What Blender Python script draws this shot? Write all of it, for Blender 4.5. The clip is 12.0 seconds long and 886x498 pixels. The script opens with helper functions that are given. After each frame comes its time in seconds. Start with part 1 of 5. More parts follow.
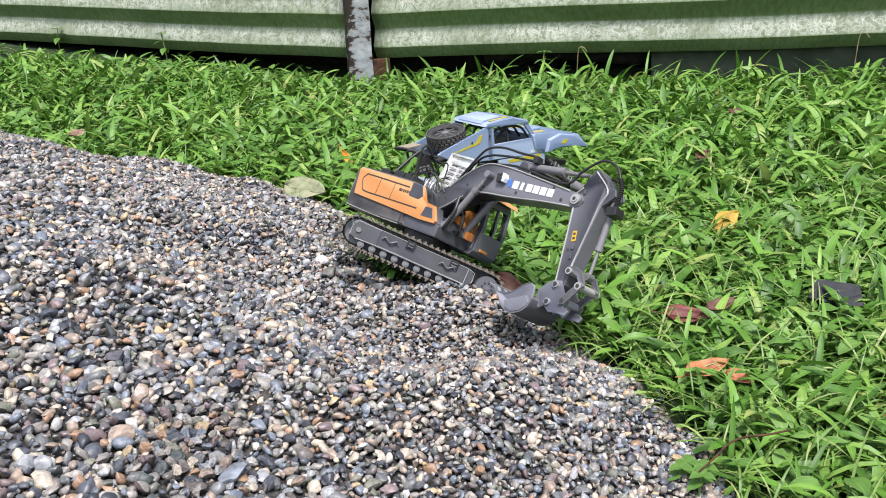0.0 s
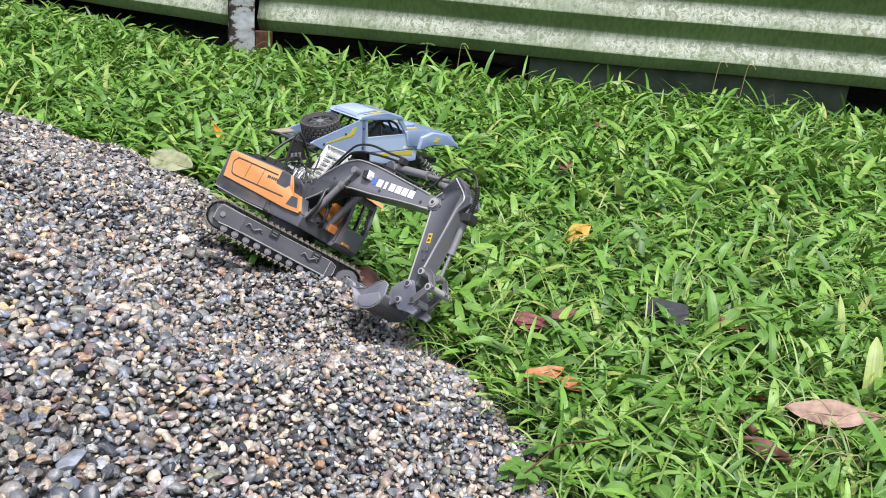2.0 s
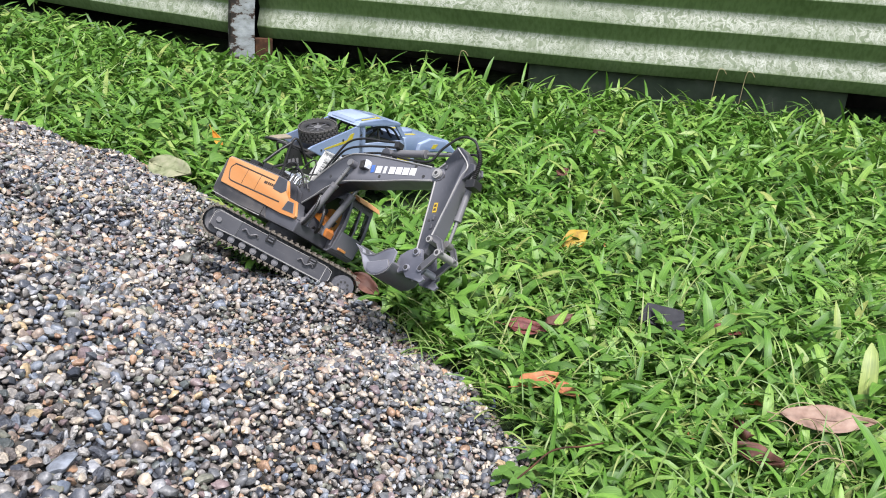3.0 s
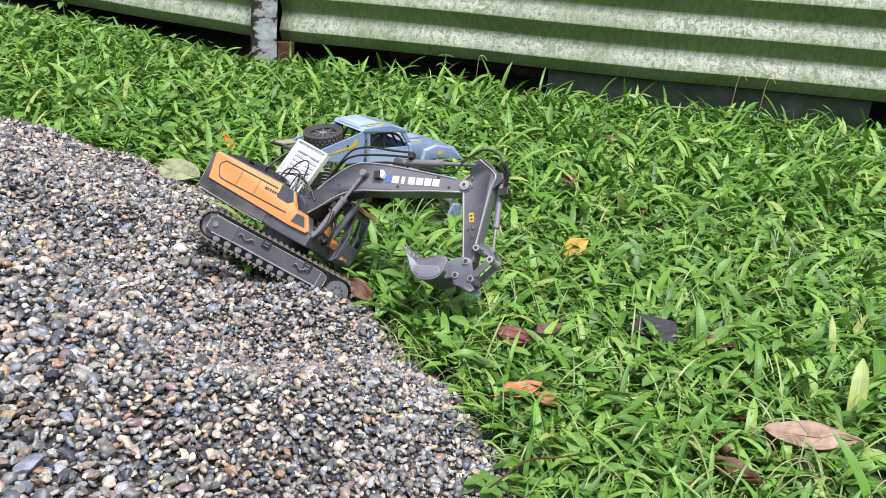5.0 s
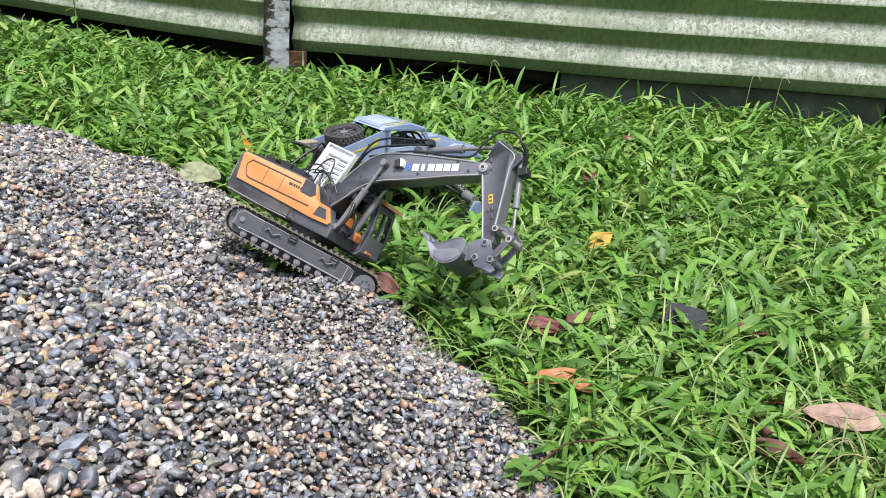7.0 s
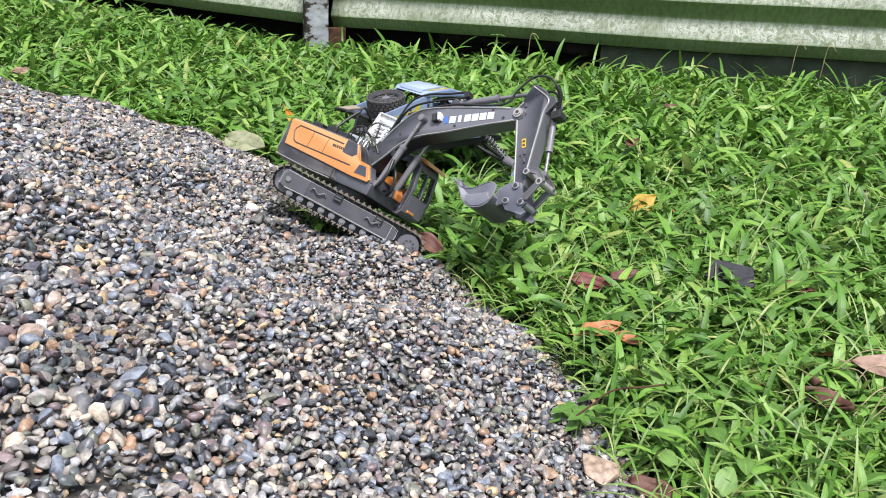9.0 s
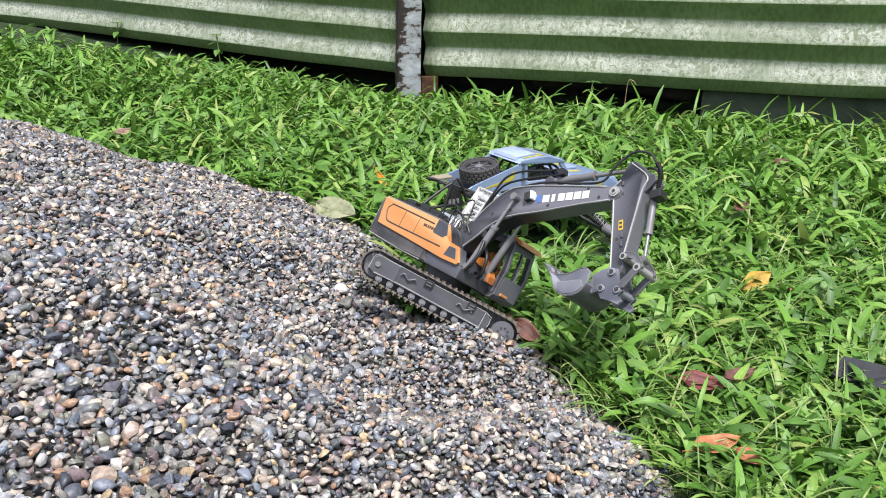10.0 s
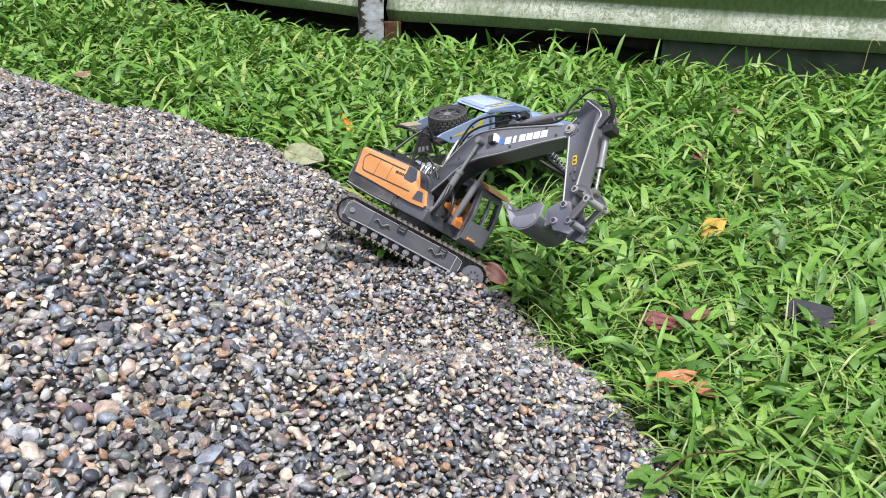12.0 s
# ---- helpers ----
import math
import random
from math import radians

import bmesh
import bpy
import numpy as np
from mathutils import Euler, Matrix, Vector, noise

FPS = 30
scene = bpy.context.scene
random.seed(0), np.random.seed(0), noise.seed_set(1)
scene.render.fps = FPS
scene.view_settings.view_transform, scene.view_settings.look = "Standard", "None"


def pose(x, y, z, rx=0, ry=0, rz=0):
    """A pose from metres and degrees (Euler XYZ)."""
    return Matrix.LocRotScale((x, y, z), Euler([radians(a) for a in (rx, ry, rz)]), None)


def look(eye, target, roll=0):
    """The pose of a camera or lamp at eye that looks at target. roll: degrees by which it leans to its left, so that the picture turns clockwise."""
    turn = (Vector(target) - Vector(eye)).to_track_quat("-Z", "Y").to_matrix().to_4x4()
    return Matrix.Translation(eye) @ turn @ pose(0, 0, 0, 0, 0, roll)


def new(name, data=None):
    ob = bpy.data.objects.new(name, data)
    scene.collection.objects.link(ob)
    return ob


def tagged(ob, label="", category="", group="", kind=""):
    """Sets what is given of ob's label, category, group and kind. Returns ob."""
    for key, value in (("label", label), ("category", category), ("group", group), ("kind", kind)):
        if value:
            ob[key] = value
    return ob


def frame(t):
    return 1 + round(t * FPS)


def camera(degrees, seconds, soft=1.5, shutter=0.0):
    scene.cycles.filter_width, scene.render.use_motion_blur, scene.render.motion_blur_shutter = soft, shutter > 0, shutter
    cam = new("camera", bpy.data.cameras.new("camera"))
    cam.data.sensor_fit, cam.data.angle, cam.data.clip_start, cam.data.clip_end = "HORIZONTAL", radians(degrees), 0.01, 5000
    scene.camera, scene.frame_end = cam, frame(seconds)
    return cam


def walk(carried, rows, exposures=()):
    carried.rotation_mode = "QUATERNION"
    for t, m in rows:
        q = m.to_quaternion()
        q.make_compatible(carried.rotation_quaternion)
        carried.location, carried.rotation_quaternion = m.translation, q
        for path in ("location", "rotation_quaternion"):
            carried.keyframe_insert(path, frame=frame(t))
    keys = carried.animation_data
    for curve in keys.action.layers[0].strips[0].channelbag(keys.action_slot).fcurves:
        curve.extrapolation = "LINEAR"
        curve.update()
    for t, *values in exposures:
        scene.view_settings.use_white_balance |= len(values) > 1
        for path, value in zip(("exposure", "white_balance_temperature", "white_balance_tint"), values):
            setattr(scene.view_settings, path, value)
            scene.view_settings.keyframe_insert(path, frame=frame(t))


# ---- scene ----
cam = camera(55.0, 12.0, soft=1.0)
EXPOSURE = 1.51
PATH = [
    (0, (0.088, -0.004, 0.639), (0.043, 1.877, -0.042), -3.7),
    (0.5, (0.099, -0.001, 0.656), (0.06, 1.894, 0.018), -3.4),
    (1, (0.097, -0.013, 0.653), (0.2, 1.858, -0.048), -0.7),
    (1.5, (0.089, -0.013, 0.659), (0.321, 1.823, -0.099), 3.3),
    (2, (0.102, -0.034, 0.684), (0.358, 1.812, -0.042), 4.3),
    (2.5, (0.104, -0.036, 0.663), (0.371, 1.815, -0.046), 4.5),
    (3, (0.112, -0.038, 0.682), (0.364, 1.815, -0.028), 4.3),
    (3.2, (0.106, -0.04, 0.713), (0.302, 1.822, 0.008), 3.9),
    (4.8, (0.178, -0.06, 0.702), (0.343, 1.802, -0.01), 4.1),
    (5, (0.181, -0.05, 0.701), (0.357, 1.81, -0.011), 4.3),
    (5.5, (0.171, -0.027, 0.691), (0.36, 1.835, -0.012), 4.3),
    (6, (0.157, -0.019, 0.676), (0.349, 1.851, -0.009), 3.8),
    (6.5, (0.138, -0.022, 0.665), (0.317, 1.852, -0.011), 3.5),
    (7, (0.147, -0.057, 0.658), (0.305, 1.817, -0.022), 3.2),
    (7.2, (0.141, -0.067, 0.651), (0.292, 1.807, -0.032), 3.1),
    (8.8, (0.133, -0.075, 0.626), (0.239, 1.789, -0.091), 2.4),
    (9, (0.135, -0.081, 0.615), (0.208, 1.785, -0.101), 2.1),
    (9.5, (0.14, -0.038, 0.657), (0.087, 1.839, -0.031), 0.8),
    (10, (0.126, 0.032, 0.684), (-0.016, 1.915, 0.026), 0.0),
    (10.5, (0.132, 0.029, 0.692), (0.04, 1.94, 0.109), -0.4),
    (11, (0.129, 0.024, 0.689), (0.112, 1.939, 0.112), -0.2),
    (11.5, (0.111, -0.006, 0.697), (0.08, 1.862, -0.017), 1.2),
    (12, (0.101, -0.016, 0.7), (0.064, 1.827, -0.074), 1.3),
]
walk(cam, [(t, look(eye, target, roll)) for t, eye, target, roll in PATH], exposures=((0, EXPOSURE), (12, EXPOSURE)))

# ---- world and sun: a bright overcast sky ----
world = bpy.data.worlds.new("sky")
scene.world = world
world.use_nodes = True
wn, wl = world.node_tree.nodes, world.node_tree.links
sky = wn.new("ShaderNodeTexSky")
sky.sky_type, sky.sun_disc = "NISHITA", False
sky.sun_elevation, sky.sun_rotation = radians(69), radians(200)
sky.dust_density, sky.ozone_density = 2.0, 1.0
grey = wn.new("ShaderNodeHueSaturation")
grey.inputs["Saturation"].default_value = 0.6
wl.new(sky.outputs[0], grey.inputs["Color"])
wl.new(grey.outputs[0], wn["Background"].inputs["Color"])
wn["Background"].inputs["Strength"].default_value = 0.1
sun = new("sun", bpy.data.lights.new("sun", "SUN"))
sun.data.energy, sun.data.angle, sun.data.color = 2.5, radians(14), (1.0, 0.965, 0.99)
sun.matrix_basis = look((0, 0, 0), (-0.14, 0.33, -0.93))


# ---- materials ----
def nodes_of(name, rough=0.5, metal=0.0, spec=0.5):
    m = bpy.data.materials.new(name)
    m.use_nodes = True
    b = m.node_tree.nodes["Principled BSDF"]
    b.inputs["Roughness"].default_value, b.inputs["Metallic"].default_value = rough, metal
    b.inputs["Specular IOR Level"].default_value = spec
    return m, b, m.node_tree.nodes, m.node_tree.links


def ramp(n, stops, mode="LINEAR"):
    r = n.new("ShaderNodeValToRGB")
    r.color_ramp.interpolation = mode
    e = r.color_ramp.elements
    while len(e) < len(stops):
        e.new(0.5)
    for el, (p, c) in zip(e, stops):
        el.position, el.color = p, (*c, 1)
    return r


def noise_tex(n, l, scale, detail=4.0, coords="Object", rough=0.55):
    t = n.new("ShaderNodeTexCoord")
    x = n.new("ShaderNodeTexNoise")
    x.inputs["Scale"].default_value, x.inputs["Detail"].default_value, x.inputs["Roughness"].default_value = scale, detail, rough
    l.new(t.outputs[coords], x.inputs["Vector"])
    return x


def mix(n, l, fac, a, b, mode="MIX"):
    m = n.new("ShaderNodeMix")
    m.data_type, m.blend_type = "RGBA", mode
    for sock, v in ((m.inputs[0], fac), (m.inputs[6], a), (m.inputs[7], b)):
        if isinstance(v, bpy.types.NodeSocket):
            l.new(v, sock)
        else:
            sock.default_value = v if isinstance(v, float) else (*v, 1)
    return m.outputs[2]


def bump(n, l, b, height, strength, dist):
    u = n.new("ShaderNodeBump")
    u.inputs["Strength"].default_value, u.inputs["Distance"].default_value = strength, dist
    l.new(height, u.inputs["Height"])
    l.new(u.outputs[0], b.inputs["Normal"])


def worn(name, colour, wear, rough=0.45, metal=0.0, amount=0.62, scale=60.0, spec=0.5, dust=0.4):
    """Painted or moulded surface with dust and scuffs at two scales, and highlights painted on its edges."""
    m, b, n, l = nodes_of(name, rough, metal, spec)
    big, fine = noise_tex(n, l, scale * 0.35, 5), noise_tex(n, l, scale * 6, 6)
    f1 = ramp(n, ((amount - 0.16, (0, 0, 0)), (amount + 0.16, (1, 1, 1))))
    l.new(big.outputs[0], f1.inputs[0])
    f2 = ramp(n, ((0.56, (0, 0, 0)), (0.8, (1, 1, 1))))
    l.new(fine.outputs[0], f2.inputs[0])
    both = mix(n, l, 0.2, f1.outputs[0], f2.outputs[0])
    soft = n.new("ShaderNodeMapRange")
    soft.inputs[3].default_value, soft.inputs[4].default_value = 0.0, dust
    l.new(both, soft.inputs[0])
    tc, mp, sc = n.new("ShaderNodeTexCoord"), n.new("ShaderNodeMapping"), n.new("ShaderNodeTexNoise")
    mp.inputs["Rotation"].default_value, mp.inputs["Scale"].default_value = (0.3, 0.6, 0.2), (45, 700, 700)
    sc.inputs["Scale"].default_value, sc.inputs["Detail"].default_value = 1.0, 2.0
    l.new(tc.outputs["Object"], mp.inputs[0])
    l.new(mp.outputs[0], sc.inputs["Vector"])
    sr = ramp(n, ((0.66, (0, 0, 0)), (0.74, (0.5, 0.5, 0.5))))
    l.new(sc.outputs[0], sr.inputs[0])
    geo = n.new("ShaderNodeNewGeometry")
    # Convex edges lightened: edge wear plus highlights put into the colour.
    edge = ramp(n, ((0.53, (0, 0, 0)), (0.62, (1, 1, 1))))
    l.new(geo.outputs["Pointiness"], edge.inputs[0])
    base = mix(n, l, sr.outputs[0], mix(n, l, soft.outputs[0], colour, wear), tuple(min(1.0, c * 1.3) for c in wear))
    l.new(mix(n, l, edge.outputs[0], base, tuple(min(1.0, c * 1.5) for c in wear)), b.inputs["Base Color"])
    rr = n.new("ShaderNodeMapRange")
    rr.inputs[3].default_value, rr.inputs[4].default_value = rough - 0.08, min(1, rough + 0.25)
    l.new(both, rr.inputs[0])
    l.new(rr.outputs[0], b.inputs["Roughness"])
    bump(n, l, b, fine.outputs[0], 0.06, 0.0004)
    return m


def plain(name, colour, rough=0.5, metal=0.0):
    m, b, n, l = nodes_of(name, rough, metal)
    f = noise_tex(n, l, 90, 5)
    dark = tuple(c * 0.75 for c in colour)
    l.new(mix(n, l, f.outputs[0], colour, dark), b.inputs["Base Color"])
    bump(n, l, b, f.outputs[0], 0.08, 0.0005)
    return m


def pebble_material(name, per):
    m, b, n, l = nodes_of(name, 0.42, 0, 0.5)
    g = n.new("ShaderNodeNewGeometry" if per == "island" else "ShaderNodeObjectInfo")
    r = g.outputs["Random Per Island" if per == "island" else "Random"]
    cols = ((0.0, (0.032, 0.036, 0.046)), (0.07, (0.06, 0.067, 0.083)), (0.15, (0.108, 0.113, 0.12)), (0.25, (0.182, 0.172, 0.16)), (0.34, (0.105, 0.094, 0.09)),
            (0.41, (0.235, 0.222, 0.205)), (0.49, (0.13, 0.152, 0.188)), (0.55, (0.225, 0.178, 0.145)), (0.62, (0.072, 0.084, 0.085)), (0.66, (0.24, 0.25, 0.265)), (0.73, (0.35, 0.31, 0.255)),
            (0.82, (0.145, 0.112, 0.117)), (0.865, (0.25, 0.16, 0.105)), (0.9, (0.135, 0.14, 0.116)), (0.95, (0.37, 0.365, 0.35)), (0.98, (0.34, 0.26, 0.155)))
    c = ramp(n, cols, "CONSTANT")
    l.new(r, c.inputs[0])
    unit = 1.0 if per == "island" else 0.005
    v = noise_tex(n, l, 300 * unit, 6)
    veins = noise_tex(n, l, 60 * unit, 2)
    k = ramp(n, ((0.32, (0.66, 0.66, 0.67)), (0.68, (1.24, 1.22, 1.19))))
    l.new(v.outputs[0], k.inputs[0])
    c1 = mix(n, l, 1.0, c.outputs[0], k.outputs[0], "MULTIPLY")
    k2 = ramp(n, ((0.35, (0.86, 0.86, 0.88)), (0.65, (1.22, 1.18, 1.11))))
    l.new(veins.outputs[0], k2.inputs[0])
    l.new(mix(n, l, 1.0, c1, k2.outputs[0], "MULTIPLY"), b.inputs["Base Color"])
    rr = n.new("ShaderNodeMapRange")
    rr.inputs[3].default_value, rr.inputs[4].default_value = 0.28, 0.6
    l.new(veins.outputs[0], rr.inputs[0])
    l.new(rr.outputs[0], b.inputs["Roughness"])
    bump(n, l, b, v.outputs[0], 0.45, 0.0012 / unit)
    return m


def leaf_material(name, stops, rough=0.4, trans=0.3, scale=25, spec=0.4):
    """Blades and leaves: one tone an island, a pale midrib, fine lengthwise veins, some light through them."""
    m, b, n, l = nodes_of(name, rough, 0, spec)
    g = n.new("ShaderNodeNewGeometry")
    c = ramp(n, stops)
    l.new(g.outputs["Random Per Island"], c.inputs[0])
    v = noise_tex(n, l, scale, 4)
    k = ramp(n, ((0.3, (0.72, 0.74, 0.7)), (0.7, (1.18, 1.14, 1.1))))
    l.new(v.outputs[0], k.inputs[0])
    uv, mp, veins = n.new("ShaderNodeTexCoord"), n.new("ShaderNodeMapping"), n.new("ShaderNodeTexNoise")
    mp.inputs["Scale"].default_value = (14, 0.8, 1)
    veins.inputs["Scale"].default_value, veins.inputs["Detail"].default_value = 1.0, 2.0
    l.new(uv.outputs["UV"], mp.inputs[0])
    l.new(mp.outputs[0], veins.inputs["Vector"])
    vk = ramp(n, ((0.35, (0.84, 0.87, 0.82)), (0.65, (1.12, 1.1, 1.1))))
    l.new(veins.outputs[0], vk.inputs[0])
    u = n.new("ShaderNodeSeparateXYZ")
    l.new(uv.outputs["UV"], u.inputs[0])
    rib = ramp(n, ((0.44, (1, 1, 1)), (0.5, (1.4, 1.3, 1.35)), (0.56, (1, 1, 1))))
    l.new(u.outputs["X"], rib.inputs[0])
    col = mix(n, l, 1.0, c.outputs[0], k.outputs[0], "MULTIPLY")
    col = mix(n, l, 1.0, mix(n, l, 1.0, col, vk.outputs[0], "MULTIPLY"), rib.outputs[0], "MULTIPLY")
    l.new(col, b.inputs["Base Color"])
    bump(n, l, b, veins.outputs[0], 0.25, 0.0006)
    t = n.new("ShaderNodeBsdfTranslucent")
    l.new(col, t.inputs["Color"])
    s2 = n.new("ShaderNodeMixShader")
    s2.inputs[0].default_value = trans
    l.new(b.outputs[0], s2.inputs[1])
    l.new(t.outputs[0], s2.inputs[2])
    l.new(s2.outputs[0], n["Material Output"].inputs["Surface"])
    return m


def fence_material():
    """Green painted sheet under pale lichen that grows in worm-like patches; upward faces painted paler as if skylit.
    """
    m, b, n, l = nodes_of("old_green_sheet", 0.5, 0, 0.4)
    base = noise_tex(n, l, 3.0, 6)
    green = ramp(n, ((0.3, (0.085, 0.13, 0.045)), (0.55, (0.12, 0.175, 0.066)), (0.75, (0.16, 0.21, 0.1))))
    l.new(base.outputs[0], green.inputs[0])
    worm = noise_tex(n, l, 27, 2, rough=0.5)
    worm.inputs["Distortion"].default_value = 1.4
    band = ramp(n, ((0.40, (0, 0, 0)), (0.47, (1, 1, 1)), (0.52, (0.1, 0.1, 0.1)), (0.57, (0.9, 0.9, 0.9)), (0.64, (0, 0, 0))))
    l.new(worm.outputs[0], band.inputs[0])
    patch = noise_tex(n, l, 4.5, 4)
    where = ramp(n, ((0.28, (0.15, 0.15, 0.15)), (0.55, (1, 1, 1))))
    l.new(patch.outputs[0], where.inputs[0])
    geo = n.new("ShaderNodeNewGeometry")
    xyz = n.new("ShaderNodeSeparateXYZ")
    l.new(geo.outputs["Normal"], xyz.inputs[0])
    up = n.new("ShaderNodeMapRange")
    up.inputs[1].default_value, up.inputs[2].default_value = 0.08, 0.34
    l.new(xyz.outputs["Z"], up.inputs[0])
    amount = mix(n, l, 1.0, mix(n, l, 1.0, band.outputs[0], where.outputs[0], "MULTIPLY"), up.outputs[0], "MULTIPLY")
    # Upward faces mixed paler: skylight put into the colour, besides the real lichen.
    lit_film = mix(n, l, mix(n, l, 0.85, (0, 0, 0), up.outputs[0]), green.outputs[0], (0.185, 0.21, 0.145))
    col = mix(n, l, amount, lit_film, (0.45, 0.455, 0.4))
    streak = n.new("ShaderNodeTexNoise")
    tc, mp = n.new("ShaderNodeTexCoord"), n.new("ShaderNodeMapping")
    mp.inputs["Scale"].default_value = (14, 14, 1.2)
    l.new(tc.outputs["Object"], mp.inputs[0])
    l.new(mp.outputs[0], streak.inputs["Vector"])
    st = ramp(n, ((0.35, (0.72, 0.75, 0.68)), (0.6, (1, 1, 1))))
    l.new(streak.outputs[0], st.inputs[0])
    l.new(mix(n, l, 1.0, col, st.outputs[0], "MULTIPLY"), b.inputs["Base Color"])
    bump(n, l, b, band.outputs[0], 0.2, 0.001)
    return m


def flaking_paint():
    """Pale grey-blue paint that peels in level flakes off dark, rusty steel, most of it along one edge."""
    m, b, n, l = nodes_of("flaking_post", 0.75, 0, 0.35)
    tc, mp, x = n.new("ShaderNodeTexCoord"), n.new("ShaderNodeMapping"), n.new("ShaderNodeTexNoise")
    mp.inputs["Scale"].default_value = (16, 16, 30)
    x.inputs["Scale"].default_value, x.inputs["Detail"].default_value, x.inputs["Roughness"].default_value = 1.0, 5.0, 0.6
    l.new(tc.outputs["Object"], mp.inputs[0])
    l.new(mp.outputs[0], x.inputs["Vector"])
    xyz, side, add = n.new("ShaderNodeSeparateXYZ"), n.new("ShaderNodeMapRange"), n.new("ShaderNodeMath")
    l.new(tc.outputs["Object"], xyz.inputs[0])
    side.inputs[1].default_value, side.inputs[2].default_value, side.inputs[3].default_value, side.inputs[4].default_value = -0.055, -0.01, -0.14, 0.06
    l.new(xyz.outputs["X"], side.inputs[0])
    l.new(x.outputs[0], add.inputs[0])
    l.new(side.outputs[0], add.inputs[1])
    c = ramp(n, ((0.40, (0.016, 0.012, 0.009)), (0.46, (0.05, 0.03, 0.02)), (0.48, (0.19, 0.2, 0.195)), (0.6, (0.27, 0.29, 0.295)), (0.75, (0.36, 0.38, 0.38))))
    l.new(add.outputs[0], c.inputs[0])
    l.new(c.outputs[0], b.inputs["Base Color"])
    bump(n, l, b, add.outputs[0], 0.6, 0.004)
    return m


def two_tone(name, stops, scale, rough=0.8, strength=0.4, dist=0.004, detail=6, coords="Object"):
    m, b, n, l = nodes_of(name, rough, 0, 0.3)
    x = noise_tex(n, l, scale, detail, coords)
    r = ramp(n, stops)
    l.new(x.outputs[0], r.inputs[0])
    l.new(r.outputs[0], b.inputs["Base Color"])
    bump(n, l, b, x.outputs[0], strength, dist)
    return m


M_PEBBLE = pebble_material("pebble_stone", "object")
M_GRAVEL = pebble_material("gravel_stone", "island")
# Bed under the stones, near black to put gap shade into its colour.
M_BED = two_tone("gap_shade_bed", ((0.35, (0.008, 0.008, 0.008)), (0.5, (0.025, 0.023, 0.021)), (0.65, (0.06, 0.054, 0.046))), 90, 0.7, 0.8, 0.004)
# Soil and thatch, darkened to hold the shade between the blades.
M_SOIL = two_tone("soil_thatch_and_shade", ((0.35, (0.007, 0.014, 0.004)), (0.55, (0.016, 0.033, 0.008)), (0.7, (0.035, 0.048, 0.016))), 30, 0.95, 0.6, 0.01)
M_GRASS = leaf_material("grass_blade", ((0.0, (0.042, 0.108, 0.0135)), (0.35, (0.08, 0.188, 0.026)), (0.7, (0.123, 0.256, 0.04)), (0.93, (0.185, 0.312, 0.064)), (1.0, (0.25, 0.295, 0.092))), 0.47, 0.24, spec=0.33)
M_FINE = leaf_material("grass_stalk", ((0.0, (0.085, 0.17, 0.03)), (0.6, (0.15, 0.25, 0.06)), (1.0, (0.26, 0.3, 0.115))), 0.45, 0.2)
M_WEED = leaf_material("weed_leaf", ((0.0, (0.07, 0.155, 0.03)), (0.6, (0.11, 0.215, 0.045)), (1.0, (0.15, 0.26, 0.07))), 0.48, 0.25, spec=0.3)
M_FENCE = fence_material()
M_POST = flaking_paint()
M_RUST = two_tone("rusty_steel", ((0.3, (0.016, 0.008, 0.005)), (0.55, (0.06, 0.026, 0.012)), (0.75, (0.12, 0.055, 0.024))), 40, 0.85, 0.4, 0.002)
M_CONCRETE = two_tone("mossy_concrete", ((0.3, (0.024, 0.036, 0.02)), (0.6, (0.05, 0.064, 0.04)), (0.8, (0.09, 0.095, 0.075))), 9, 0.9, 0.4, 0.006)
# Log colour, darkened further to put gap shade on the backdrop slabs.
M_LOG_SHADE = two_tone("log_and_gap_shade", ((0.3, (0.006, 0.005, 0.004)), (0.6, (0.016, 0.013, 0.01)), (0.8, (0.04, 0.034, 0.028))), 16, 0.8, 0.6, 0.01)
M_GREY = worn("dark_grey_plastic", (0.0105, 0.0113, 0.0145), (0.075, 0.075, 0.083), 0.4, 0, 0.6, spec=0.4, dust=0.65)
M_BODY = worn("dusty_grey_housing", (0.027, 0.026, 0.028), (0.115, 0.108, 0.102), 0.5, 0, 0.52, spec=0.3, dust=0.7)
M_TRACKGREY = worn("track_grey_metal", (0.024, 0.0255, 0.032), (0.105, 0.102, 0.105), 0.4, 0.1, 0.58, spec=0.4)
M_SHOE = worn("dusty_track_shoe", (0.026, 0.023, 0.02), (0.085, 0.074, 0.06), 0.6, 0.1, 0.5, dust=0.8, spec=0.3)
M_SATIN = worn("satin_rod", (0.085, 0.085, 0.092), (0.14, 0.135, 0.13), 0.32, 0.5, 0.6)
M_BLACK = worn("black_plastic", (0.005, 0.005, 0.006), (0.022, 0.021, 0.02), 0.45, 0, 0.66, spec=0.35)
M_BUCKET = worn("scraped_bucket_metal", (0.062, 0.064, 0.08), (0.17, 0.17, 0.19), 0.38, 0.05, 0.54)
# Lighter tone for ribs and pins: rubbing plus painted edge highlights.
M_EDGE = worn("rubbed_lit_edge", (0.09, 0.09, 0.092), (0.2, 0.195, 0.185), 0.42, 0.1, 0.5)
M_ORANGE = worn("orange_paint", (0.39, 0.145, 0.027), (0.33, 0.165, 0.065), 0.42, 0, 0.56, dust=0.55)
M_GROOVE = plain("panel_groove", (0.05, 0.032, 0.022), 0.6)
M_CHROME = worn("chrome_plate", (0.8, 0.8, 0.79), (0.5, 0.48, 0.45), 0.22, 0.9, 0.62)
